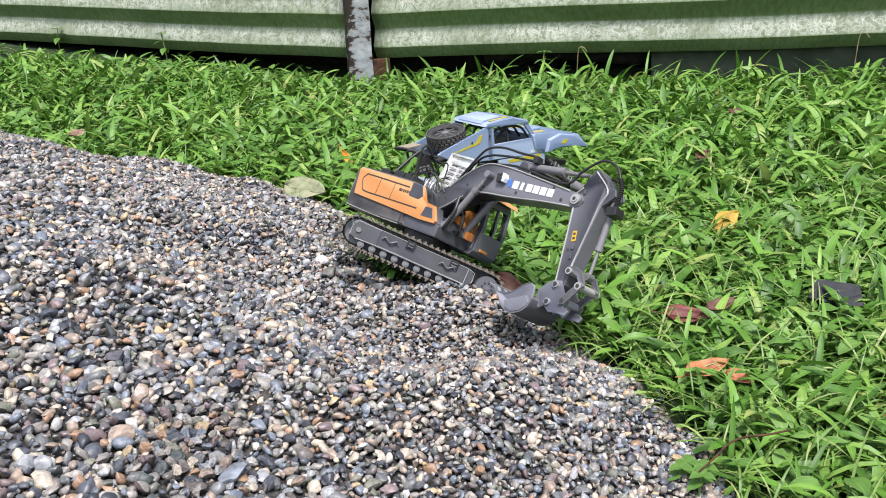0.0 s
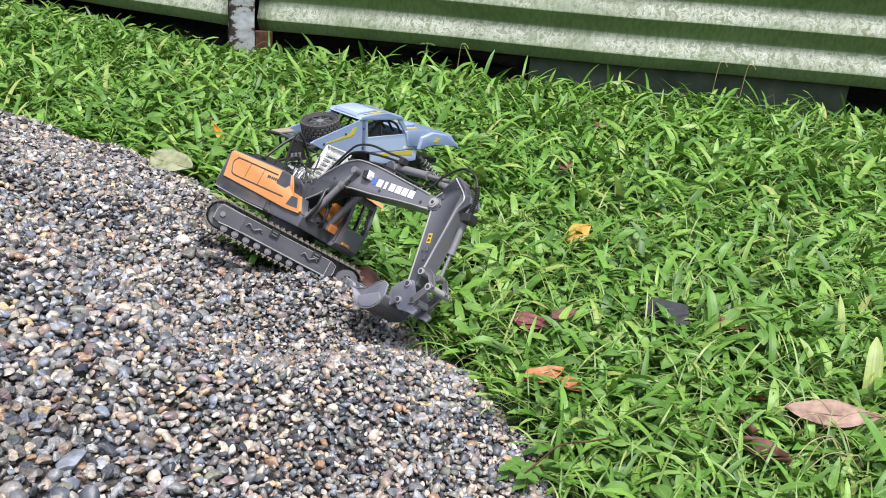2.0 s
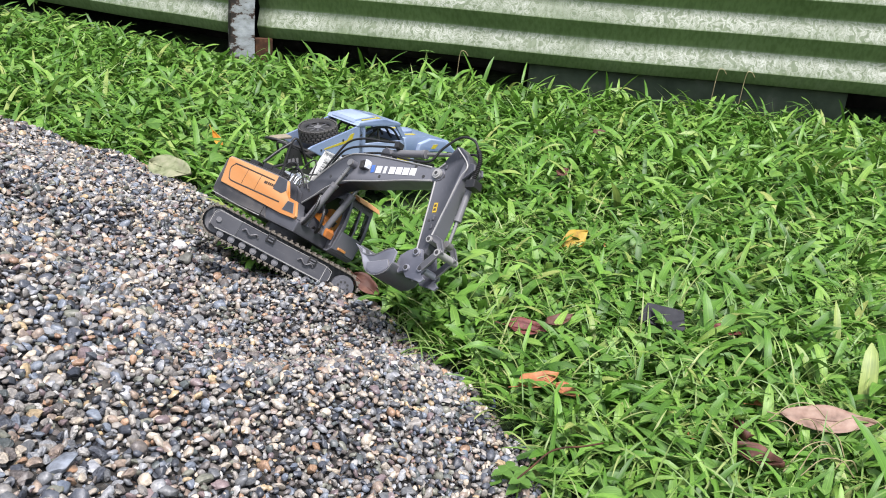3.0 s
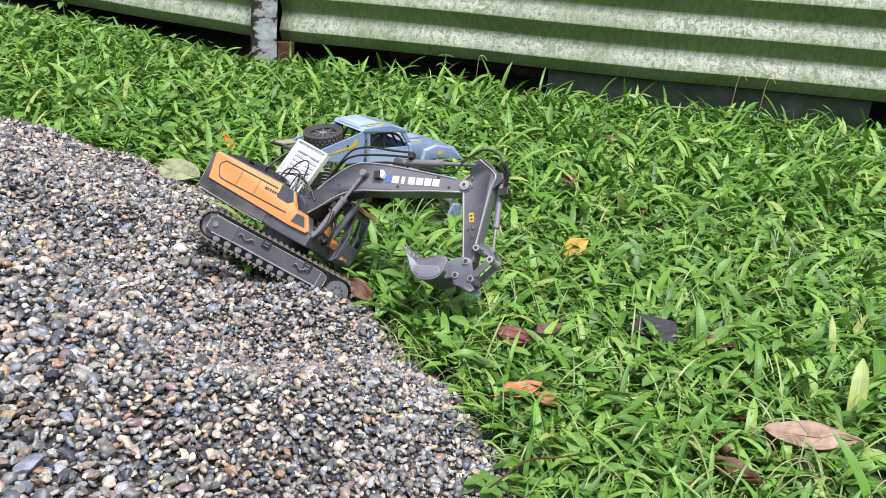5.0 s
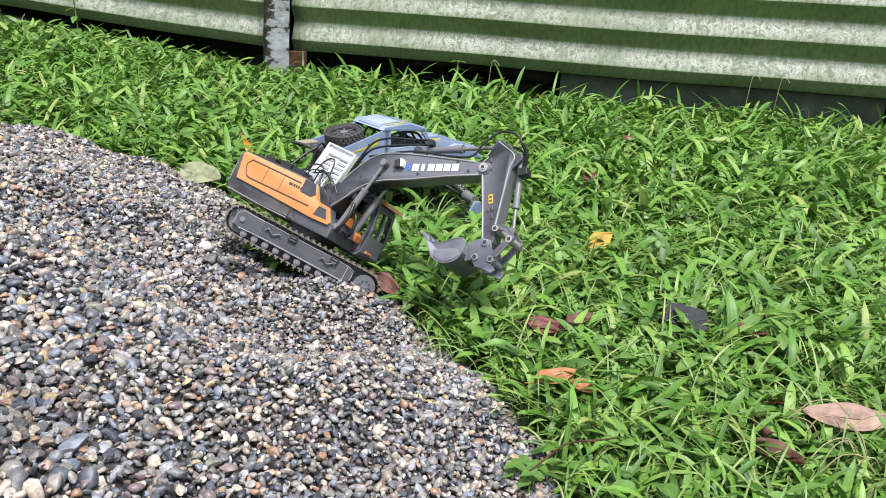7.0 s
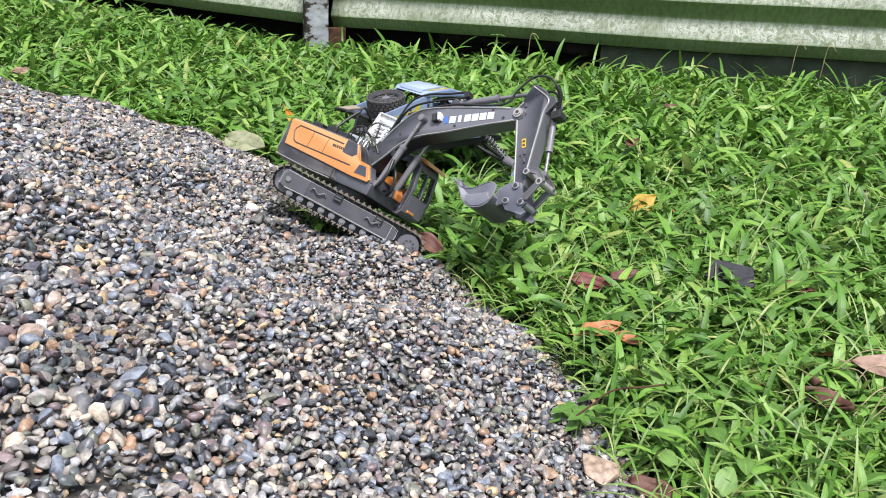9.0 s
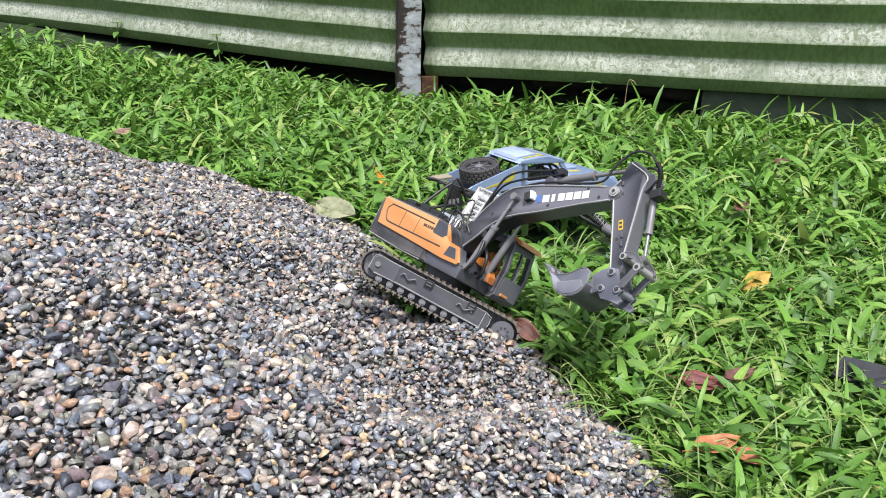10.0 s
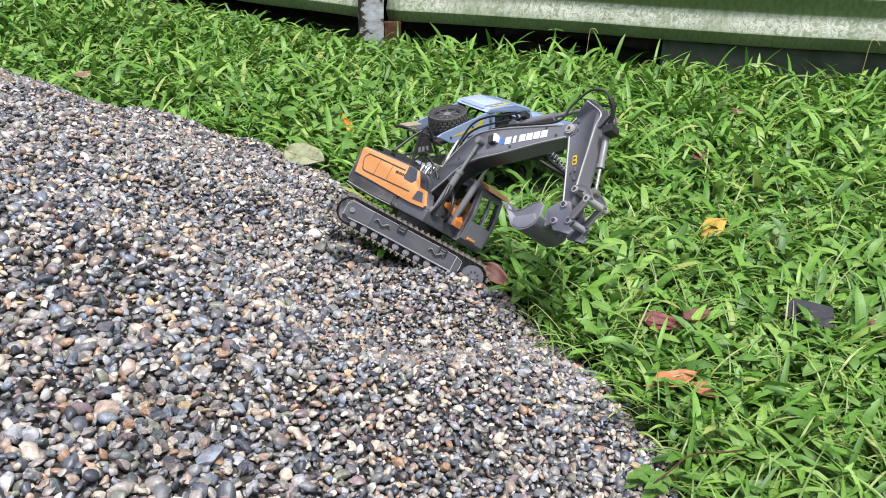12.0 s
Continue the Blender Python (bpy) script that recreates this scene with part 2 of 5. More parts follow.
M_LID = worn("bright_lid_plate", (0.72, 0.72, 0.71), (0.5, 0.48, 0.45), 0.25, 0.55, 0.62)
M_STEEL = worn("polished_rod", (0.6, 0.6, 0.6), (0.45, 0.44, 0.42), 0.22, 0.9, 0.62)
M_WHITE = plain("white_decal", (0.6, 0.6, 0.6), 0.45)
M_BLUEDECAL = plain("blue_decal", (0.05, 0.13, 0.4), 0.4)
M_YELLOW = plain("yellow_decal", (0.5, 0.33, 0.02), 0.45)
M_RUBBER = worn("tyre_rubber", (0.009, 0.009, 0.01), (0.035, 0.033, 0.03), 0.75, 0, 0.6)
M_BLUE = worn("pale_blue_body_paint", (0.118, 0.165, 0.268), (0.19, 0.23, 0.31), 0.36, 0, 0.66)
M_LIME = plain("yellow_stripe", (0.45, 0.37, 0.035), 0.4)
M_LENS = plain("lamp_lens", (0.65, 0.67, 0.7), 0.12)
M_SEAT = worn("orange_seat", (0.45, 0.15, 0.02), (0.2, 0.07, 0.02), 0.5)


def glass(name, tint):
    m, b, n, l = nodes_of(name, 0.05)
    b.inputs["Base Color"].default_value = (*tint, 1)
    b.inputs["Transmission Weight"].default_value = 1.0
    b.inputs["IOR"].default_value = 1.3
    return m


M_GLASS = glass("clear_plastic_window", (0.8, 0.85, 0.82))


# ---- mesh helpers ----
def part(name, bm, material, parent=None, label="", smooth=None):
    me = bpy.data.meshes.new(name)
    bmesh.ops.recalc_face_normals(bm, faces=bm.faces)
    bm.to_mesh(me)
    bm.free()
    me.materials.append(material)
    if smooth is not None:
        me.shade_smooth()
        me.set_sharp_from_angle(angle=radians(smooth))
    ob = new(name, me)
    if parent:
        ob.parent = parent
    if label:
        tagged(ob, label)
    return ob


def empty(name, m=None):
    ob = new(name)
    ob.empty_display_size = 0.02
    if m is not None:
        ob.matrix_basis = m
    return ob


def slab(pts, y0, y1, bevel=0.0, bm=None, seg=2):
    """A plate with the outline pts in x, z, from y0 to y1, its rim bevelled."""
    bm = bm or bmesh.new()
    a = [bm.verts.new((x, y0, z)) for x, z in pts]
    b = [bm.verts.new((x, y1, z)) for x, z in pts]
    f0, f1 = bm.faces.new(a), bm.faces.new(b[::-1])
    sides = [bm.faces.new((a[i], a[i - 1], b[i - 1], b[i])) for i in range(len(a))]
    if bevel:
        edges = list({e for f in (f0, f1) for e in f.edges})
        bmesh.ops.bevel(bm, geom=edges, offset=bevel, segments=seg, affect="EDGES", profile=0.6, clamp_overlap=True)
    return bm


def block(x0, x1, y0, y1, z0, z1, bevel=0.0, bm=None, seg=2):
    bm = bm or bmesh.new()
    out = bmesh.ops.create_cube(bm, size=1.0, matrix=Matrix.Translation(((x0 + x1) / 2, (y0 + y1) / 2, (z0 + z1) / 2)) @ Matrix.Diagonal((x1 - x0, y1 - y0, z1 - z0, 1)))
    if bevel:
        es = list({e for v in out["verts"] for e in v.link_edges})
        bmesh.ops.bevel(bm, geom=es, offset=bevel, segments=seg, affect="EDGES", profile=0.6, clamp_overlap=True)
    return bm


def rod(p, q, r, r2=None, sides=14, bm=None):
    bm = bm or bmesh.new()
    p, q = Vector(p), Vector(q)
    m = Matrix.Translation((p + q) / 2) @ (q - p).to_track_quat("Z", "Y").to_matrix().to_4x4()
    bmesh.ops.create_cone(bm, cap_ends=True, segments=sides, radius1=r, radius2=r if r2 is None else r2, depth=(q - p).length, matrix=m)
    return bm


def smooth_line(pts, steps=6):
    P = [Vector(p) for p in pts]
    P = [2 * P[0] - P[1]] + P + [2 * P[-1] - P[-2]]
    out = []
    for i in range(1, len(P) - 2):
        for k in range(steps):
            t = k / steps
            a, b, c, d = P[i - 1:i + 3]
            out.append(0.5 * (2 * b + (c - a) * t + (2 * a - 5 * b + 4 * c - d) * t * t + (3 * b - a - 3 * c + d) * t ** 3))
    return out + [P[-2]]


def hose(pts, r, sides=7, steps=6, ribs=False, bm=None):
    bm = bm or bmesh.new()
    line = smooth_line(pts, steps)
    rings, side = [], Vector((0.13, 0.97, 0.2))
    for i, p in enumerate(line):
        d = (line[min(i + 1, len(line) - 1)] - line[max(i - 1, 0)]).normalized()
        n = (side - d * side.dot(d)).normalized()
        c = d.cross(n)
        rr = r * (1.45 if ribs and i % 2 else 1.0)
        rings.append([bm.verts.new(p + rr * (math.cos(k * math.tau / sides) * n + math.sin(k * math.tau / sides) * c)) for k in range(sides)])
    for a, b in zip(rings, rings[1:]):
        for k in range(sides):
            bm.faces.new((a[k - 1], a[k], b[k], b[k - 1]))
    bm.faces.new(rings[0])
    bm.faces.new(rings[-1][::-1])
    return bm


def coil(p, q, r, wire, turns, bm=None):
    p, q = Vector(p), Vector(q)
    d = (q - p).normalized()
    n = d.orthogonal().normalized()
    c = d.cross(n)
    k = int(turns * 9)
    pts = [p + (q - p) * (i / k) + r * (math.cos(i / 9 * math.tau) * n + math.sin(i / 9 * math.tau) * c) for i in range(k + 1)]
    return hose(pts, wire, 5, 1, bm=bm)


# ---- ground, gravel heap ----
def ground_z(x, y):
    """Lawn: level near the heap, rising gently towards the back left."""
    back = np.clip((y - 2.2) / 2.0, 0, 1)
    return 0.105 * np.clip(-x - 0.35, 0, 4) * back * back * (3 - 2 * back)


HEAP = (0.122, -0.327, -0.138, -0.039, -0.047, -0.093, -0.001, -0.041, -0.051, -0.035)
BUMPS = ((0.185, 1.04, 0.05, 0.11), (-0.28, 1.37, -0.04, 0.13), (-0.02, 1.62, -0.05, 0.12), (-0.42, 1.02, 0.025, 0.12), (0.43, 0.74, -0.012, 0.1), (-0.8, 1.95, 0.02, 0.3),
         (-0.69, 2.3, 0.042, 0.09), (-0.44, 2.2, 0.052, 0.1), (-0.27, 2.02, 0.034, 0.09), (-1.1, 2.25, 0.03, 0.12), (-0.18, 1.9, 0.022, 0.06),
         (-0.01, 1.1, -0.045, 0.085), (0.11, 1.16, -0.032, 0.07), (-0.05, 0.85, 0.014, 0.06), (0.06, 0.89, 0.018, 0.05), (0.165, 0.92, 0.012, 0.06), (-0.3, 0.95, -0.022, 0.07), (-0.1, 1.24, -0.034, 0.09), (0.13, 1.36, 0.022, 0.065), (0.06, 1.43, 0.02, 0.05))


def heap_z(x, y):
    """Height of the gravel: a broad slope with a few dug hollows and ridges; below the lawn where there is none."""
    x, v = np.asarray(x, float), np.asarray(y, float) - 1.2
    c = HEAP
    z = c[0] + c[1] * x + c[2] * v + c[3] * x * x + c[4] * x * v + c[5] * v * v + c[6] * x ** 3 + c[7] * x * x * v + c[8] * x * v * v + c[9] * v ** 3
    for bx, by, h, s in BUMPS:
        z = z + h * np.exp(-((x - bx) ** 2 + (v + 1.2 - by) ** 2) / (2 * s * s))
    z = z + 0.008 * np.sin(9 * x + 4 * v) * np.sin(7 * v - 3 * x) + 0.004 * np.sin(23 * x - 9 * v) * np.cos(19 * v + 5 * x) + 0.0035 * np.sin(41 * x + 17 * v) * np.sin(37 * v - 12 * x)
    edge = np.clip((2.75 + 0.1 * np.sin(3 * x) - (v + 1.2)) / 0.35, 0, 1)
    z = z - (1 - edge) * 0.6
    z = np.minimum(z, 0.62)
    z = z - 2.4 * np.clip((-1.4 + 0.12 * np.sin(4 * v) - x) / 0.9, 0, 3) ** 2 - 2.2 * np.clip((-0.95 - v - 0.2 * np.sin(2.4 * x)) / 0.9, 0, 3) ** 2
    return z - 0.03


def sheet(name, xs, ys, height, material, kind):
    X, Y = np.meshgrid(xs, ys)
    Z = height(X, Y)
    nx, ny = len(xs), len(ys)
    v = np.stack([X, Y, Z], -1).reshape(-1, 3)
    i = np.arange(nx * ny).reshape(ny, nx)
    f = np.stack([i[:-1, :-1], i[:-1, 1:], i[1:, 1:], i[1:, :-1]], -1).reshape(-1, 4)
    me = bpy.data.meshes.new(name)
    me.from_pydata(v.tolist(), [], f.tolist())
    me.materials.append(material)
    me.shade_smooth()
    return tagged(new(name, me), kind=kind)


far = np.concatenate([np.linspace(-60, -4, 12)[:-1], np.linspace(-4, 4, 81), np.linspace(4, 60, 12)[1:]])
deep = np.concatenate([np.linspace(-60, -1, 12)[:-1], np.linspace(-1, 7, 81), np.linspace(7, 80, 12)[1:]])
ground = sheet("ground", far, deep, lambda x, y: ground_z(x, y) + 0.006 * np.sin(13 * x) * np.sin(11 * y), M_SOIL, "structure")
tagged(ground, "soil and thatch under a green lawn, darkened as shade", "ground")
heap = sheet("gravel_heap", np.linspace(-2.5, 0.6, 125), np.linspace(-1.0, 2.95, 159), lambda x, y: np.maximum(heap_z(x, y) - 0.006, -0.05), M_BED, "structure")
tagged(heap, "heap of grey and tan river gravel spilling onto the lawn", "gravel heap")


def pebble_shape(level, seed):
    """One rounded, slightly flattened river pebble of unit size."""
    rng = np.random.default_rng(seed)
    bm = bmesh.new()
    bmesh.ops.create_icosphere(bm, subdivisions=level, radius=1.0)
    v = np.array([p.co[:] for p in bm.verts])
    f = np.array([[q.index for q in g.verts] for g in bm.faces])
    bm.free()
    for _ in range(9):
        d = rng.normal(size=3)
        d /= np.linalg.norm(d)
        h = rng.uniform(0.46, 0.82)
        over = np.maximum(v @ d - h, 0)
        v -= 0.9 * over[:, None] * d
    v *= 1 + 0.12 * np.sin(v @ rng.normal(size=3) * 2.2 + rng.uniform(0, 6))[:, None]
    v *= np.array([1.25, 0.97, 0.7]) * rng.uniform(0.85, 1.15, 3)
    return v, f


def turns(rng, n, lean):
    """Random turns: any heading, tilted by up to lean."""
    a, b, c = rng.uniform(0, math.tau, n), rng.normal(0, lean, n), rng.normal(0, lean, n)
    ca, sa, cb, sb, cc, sc = np.cos(a), np.sin(a), np.cos(b), np.sin(b), np.cos(c), np.sin(c)
    o, z = np.ones(n), np.zeros(n)
    Rz = np.stack([ca, -sa, z, sa, ca, z, z, z, o], -1).reshape(n, 3, 3)
    Rx = np.stack([o, z, z, z, cb, -sb, z, sb, cb], -1).reshape(n, 3, 3)
    Ry = np.stack([cc, z, sc, z, o, z, -sc, z, cc], -1).reshape(n, 3, 3)
    return Rx @ Ry @ Rz


def bulk_mesh(name, verts, tris, material, label, category, crisp=0, uv=None):
    me = bpy.data.meshes.new(name)
    nv, nf = len(verts), len(tris)
    me.vertices.add(nv)
    me.vertices.foreach_set("co", verts.astype(np.float32).ravel())
    me.loops.add(nf * 3)
    me.loops.foreach_set("vertex_index", tris.astype(np.int32).ravel())
    me.polygons.add(nf)
    me.polygons.foreach_set("loop_start", np.arange(0, nf * 3, 3, dtype=np.int32))
    me.update(calc_edges=True)
    if uv is not None:
        me.uv_layers.new(name="along").data.foreach_set("uv", uv[tris.ravel()].astype(np.float32).ravel())
    me.materials.append(material)
    me.shade_smooth()
    if crisp:
        me.set_sharp_from_angle(angle=radians(crisp))
    return tagged(new(name, me), label, category, kind="stuff")


def coarse(x, y):
    """1 where the heap carries larger stones (its upper slope and its left foot), 0 where it is dug fine."""
    v = np.maximum((0.0 - x) / 0.2, (y - 1.22) / 0.2) + 0.25 * np.sin(17 * x + 5 * y) * np.sin(13 * y - 6 * x)
    return np.clip(v, 0, 1)


def scatter_pebbles(rng, step, box, size, spread=0.3, want=None, sink=0.0):
    """Stones on a jittered grid over the heap; want: 1 for the coarse zone alone, 0 for the fine one."""
    x0, x1, y0, y1 = box
    gx, gy = np.meshgrid(np.arange(x0, x1, step), np.arange(y0, y1, step))
    gx[::2] += step / 2
    x = gx.ravel() + rng.uniform(-0.42, 0.42, gx.size) * step
    y = gy.ravel() + rng.uniform(-0.42, 0.42, gx.size) * step
    z = heap_z(x, y)
    spill = ground_z(x, y) - 0.024 * rng.random(x.size) ** 2
    keep = z > spill
    if want is not None:
        keep &= (coarse(x, y) + rng.normal(0, 0.16, x.size) > 0.5) == bool(want)
    x, y, z = x[keep], y[keep], z[keep]
    s = rng.lognormal(math.log(size), spread, x.size).clip(size * 0.5, size * 1.9)
    return x, y, np.maximum(z, ground_z(x, y) - 0.004) + rng.uniform(-0.65, 0.75, x.size) * size - sink, s


rng = np.random.default_rng(7)
shapes_fine = [pebble_shape(2, k) for k in range(14)]
shapes_low = [pebble_shape(1, 100 + k) for k in range(14)]


def gravel(name, pts, shapes, label):
    x, y, z, s = pts
    vs, fs, base = [], [], 0
    pick = rng.integers(0, len(shapes), len(x))
    R = turns(rng, len(x), 0.55)
    for k, (v, f) in enumerate(shapes):
        w = np.nonzero(pick == k)[0]
        if not len(w):
            continue
        co = np.einsum("nij,vj->nvi", R[w], v) * s[w, None, None] + np.stack([x[w], y[w], z[w]], -1)[:, None, :]
        vs.append(co.reshape(-1, 3))
        fs.append((f[None] + (np.arange(len(w)) * len(v))[:, None, None] + base).reshape(-1, 3))
        base += len(w) * len(v)
    return bulk_mesh(name, np.concatenate(vs), np.concatenate(fs), M_GRAVEL, label, "gravel", 48)


RIVER = "small rounded grey, tan and white river pebbles"
near_box, mid_box = (-0.74, 0.42, 0.4, 1.12), (-0.85, 0.42, 1.12, 1.8)
near_pts = scatter_pebbles(rng, 0.0104, near_box, 0.0056, want=1)
stretch = (np.abs(near_pts[0] + 0.1) < 0.13) & (np.abs(near_pts[1] - 0.7) < 0.07)
gravel("gravel", [p[~stretch] for p in near_pts], shapes_fine, RIVER)
gravel("gravel", scatter_pebbles(rng, 0.0082, near_box, 0.0044, want=0), shapes_fine, RIVER)
gravel("gravel", scatter_pebbles(rng, 0.0085, near_box, 0.004, sink=0.0065), shapes_low, RIVER)
gravel("gravel", scatter_pebbles(rng, 0.0104, mid_box, 0.0056, want=1), shapes_fine, RIVER)
gravel("gravel", scatter_pebbles(rng, 0.0082, mid_box, 0.0044, want=0), shapes_fine, RIVER)
gravel("gravel", scatter_pebbles(rng, 0.0085, mid_box, 0.004, sink=0.0065), shapes_low, RIVER)
pebble_meshes = []
for v, f in shapes_fine:
    me = bpy.data.meshes.new("pebble")
    me.from_pydata(v.tolist(), [], f.tolist())
    me.materials.append(M_PEBBLE)
    me.shade_smooth()
    me.set_sharp_from_angle(angle=radians(48))
    pebble_meshes.append(me)
lean = turns(rng, int(stretch.sum()), 0.55)
for k, (x, y, z, size) in enumerate(zip(*(p[stretch] for p in near_pts))):
    peb = new("pebble", pebble_meshes[k % len(pebble_meshes)])
    peb.parent = heap
    peb.matrix_basis = Matrix.LocRotScale((x, y, z), Matrix(lean[k].tolist()), (size, size, size))
gravel("gravel", scatter_pebbles(rng, 0.0096, (-0.85, 0.42, 1.8, 2.9), 0.0064), shapes_low, RIVER)
gravel("gravel", scatter_pebbles(rng, 0.0096, (-1.35, -0.85, 1.12, 2.9), 0.0064), shapes_low, RIVER)
for box in ((-2.4, -0.74, -0.9, 1.12), (-2.4, -1.35, 1.12, 2.9), (-0.74, 0.6, -0.9, 0.4)):
    gravel("gravel", scatter_pebbles(rng, 0.02, box, 0.0115), shapes_low, "rounded grey and tan river pebbles")


# ---- fence ----
def fence_run(name, p, q, bottom_p, bottom_q, top, label):
    """Sheet iron with level ribs between two ground points; its lower edge runs from bottom_p to bottom_q."""
    p, q = Vector((*p, 0)), Vector((*q, 0))
    d = (q - p).normalized()
    out = Vector((d.y, -d.x, 0))
    pitch, prof = 0.152, [(-0.046, 0.002), (-0.044, 0.004)]
    for k in range(12):
        z0 = k * pitch
        for dz, o in ((0.0, 0.029), (0.005, 0.031), (0.011, 0.0302), (0.052, 0.0125), (0.084, 0.0005), (0.09, 0.0), (0.096, 0.0015), (0.124, 0.015), (0.148, 0.027)):
            prof.append((z0 + dz, o))
    n = 60
    bm = bmesh.new()
    cols = []
    for i in range(n + 1):
        f = i / n
        base = p.lerp(q, f)
        lo = bottom_p + (bottom_q - bottom_p) * f
        wob = 0.006 * math.sin(5.1 * f * (q - p).length) + 0.004 * math.sin(11 * f * (q - p).length + 1)
        cols.append([bm.verts.new(base + out * (o + wob) + Vector((0, 0, lo + z + 0.003 * math.sin(3 * f * (q - p).length)))) for z, o in prof])
    for a, b in zip(cols, cols[1:]):
        for k in range(len(prof) - 1):
            bm.faces.new((a[k], b[k], b[k + 1], a[k + 1]))
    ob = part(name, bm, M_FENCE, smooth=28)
    t = ob.modifiers.new("sheet", "SOLIDIFY")
    t.thickness = 0.0015
    return tagged(ob, label, "fence", kind="structure")


POST = (-0.342, 4.12)
fence_run("fence_right", (-0.26, 4.1), (4.2, 2.62), 0.181, 0.205, 1.9, "weathered green ribbed sheet-iron fence with pale lichen")
fence_run("fence_left", (-4.6, 6.0), (-0.37, 4.13), 0.405, 0.181, 1.9, "weathered green ribbed sheet-iron fence, leaning back")

bm = block(-0.055, 0.055, -0.03, 0.03, -0.1, 2.0, 0.004)
bmesh.ops.subdivide_edges(bm, edges=[e for e in bm.edges if e.calc_length() > 1], cuts=60)
for v in bm.verts:
    v.co += 0.004 * noise.noise_vector(v.co * 14)
post = part("fence_post", bm, M_POST, smooth=50)
post.matrix_basis = pose(POST[0], POST[1] - 0.1, 0, 0, 1.5, 18)
tagged(post, "grey fence post with flaking pale paint and dark stains", "fence post", kind="structure")
bm = block(-0.04, 0.04, -0.02, 0.02, -0.1, 0.135, 0.003)
stub = part("steel_stub", bm, M_RUST)
stub.matrix_basis = pose(POST[0] + 0.098, POST[1] - 0.06, 0.0, 0, 0, 18)
tagged(stub, "short rusty brown steel stub under the fence sheet", "stub", kind="structure")
bm = block(-1.35, 0.0, 0, 0.12, -0.2, 0.19, 0.01)
bmesh.ops.subdivide_edges(bm, edges=[e for e in bm.edges if e.calc_length() > 1], cuts=40)
for v in bm.verts:
    v.co += 0.008 * noise.noise_vector(v.co * 5)
kerb = part("concrete_kerb", bm, M_CONCRETE, smooth=40)
kerb.matrix_basis = pose(2.23, 3.315, 0.0, 0, 0, -18.3)
tagged(kerb, "dark mossy concrete kerb behind the fence", "kerb", kind="structure")
# Added dark backdrop, so the gap under the fence shows as shade.
shade_slab = part("wall_back", block(-9, 9, 0, 0.15, -0.2, 2.6, 0.01), M_LOG_SHADE)
shade_slab.matrix_basis = pose(0, 4.65, 0, 0, 0, -18)
tagged(shade_slab, "dark slab added behind the fence to stand for shade", "bank", kind="structure")
# Added unseen cover, keeps skylight out between fence and backdrop.
shade_slab = part("bank_top", block(-9, 9, -0.55, -0.003, 1.7, 1.85, 0.01), M_LOG_SHADE)
shade_slab.matrix_basis = pose(0, 4.65, 0, 0, 0, -18)
tagged(shade_slab, "unseen slab added behind the fence to block light", "bank", kind="structure")
# Same added light blocker along the left run.
shade_slab = part("light_cover_left", block(-9, 1, -0.5, -0.003, 1.72, 1.87, 0.01), M_LOG_SHADE)
shade_slab.matrix_basis = pose(-0.3, 4.72, 0, 0, 0, -24)
tagged(shade_slab, "unseen slab added behind the fence to block light", "bank", kind="structure")
# Left half of the added backdrop, again coloured as shade.
shade_slab = part("shade_backdrop_left", block(-9, 1, 0, 0.15, -0.2, 2.6, 0.01), M_LOG_SHADE)
shade_slab.matrix_basis = pose(-0.3, 4.72, 0, 0, 0, -24)
tagged(shade_slab, "dark slab added behind the fence to stand for shade", "bank", kind="structure")
bm = hose([(0, 0, 0), (0.35, 0.03, 0.01), (0.7, 0.0, -0.01), (1.1, 0.04, 0.0)], 0.035, 12, 8)
for v in bm.verts:
    v.co += 0.008 * noise.noise_vector(v.co * 12)
log = part("log", bm, M_LOG_SHADE, smooth=60)
log.matrix_basis = pose(0.25, 4.1, 0.11, 0, 0, -18)
tagged(log, "dark log lying under the fence", "log")


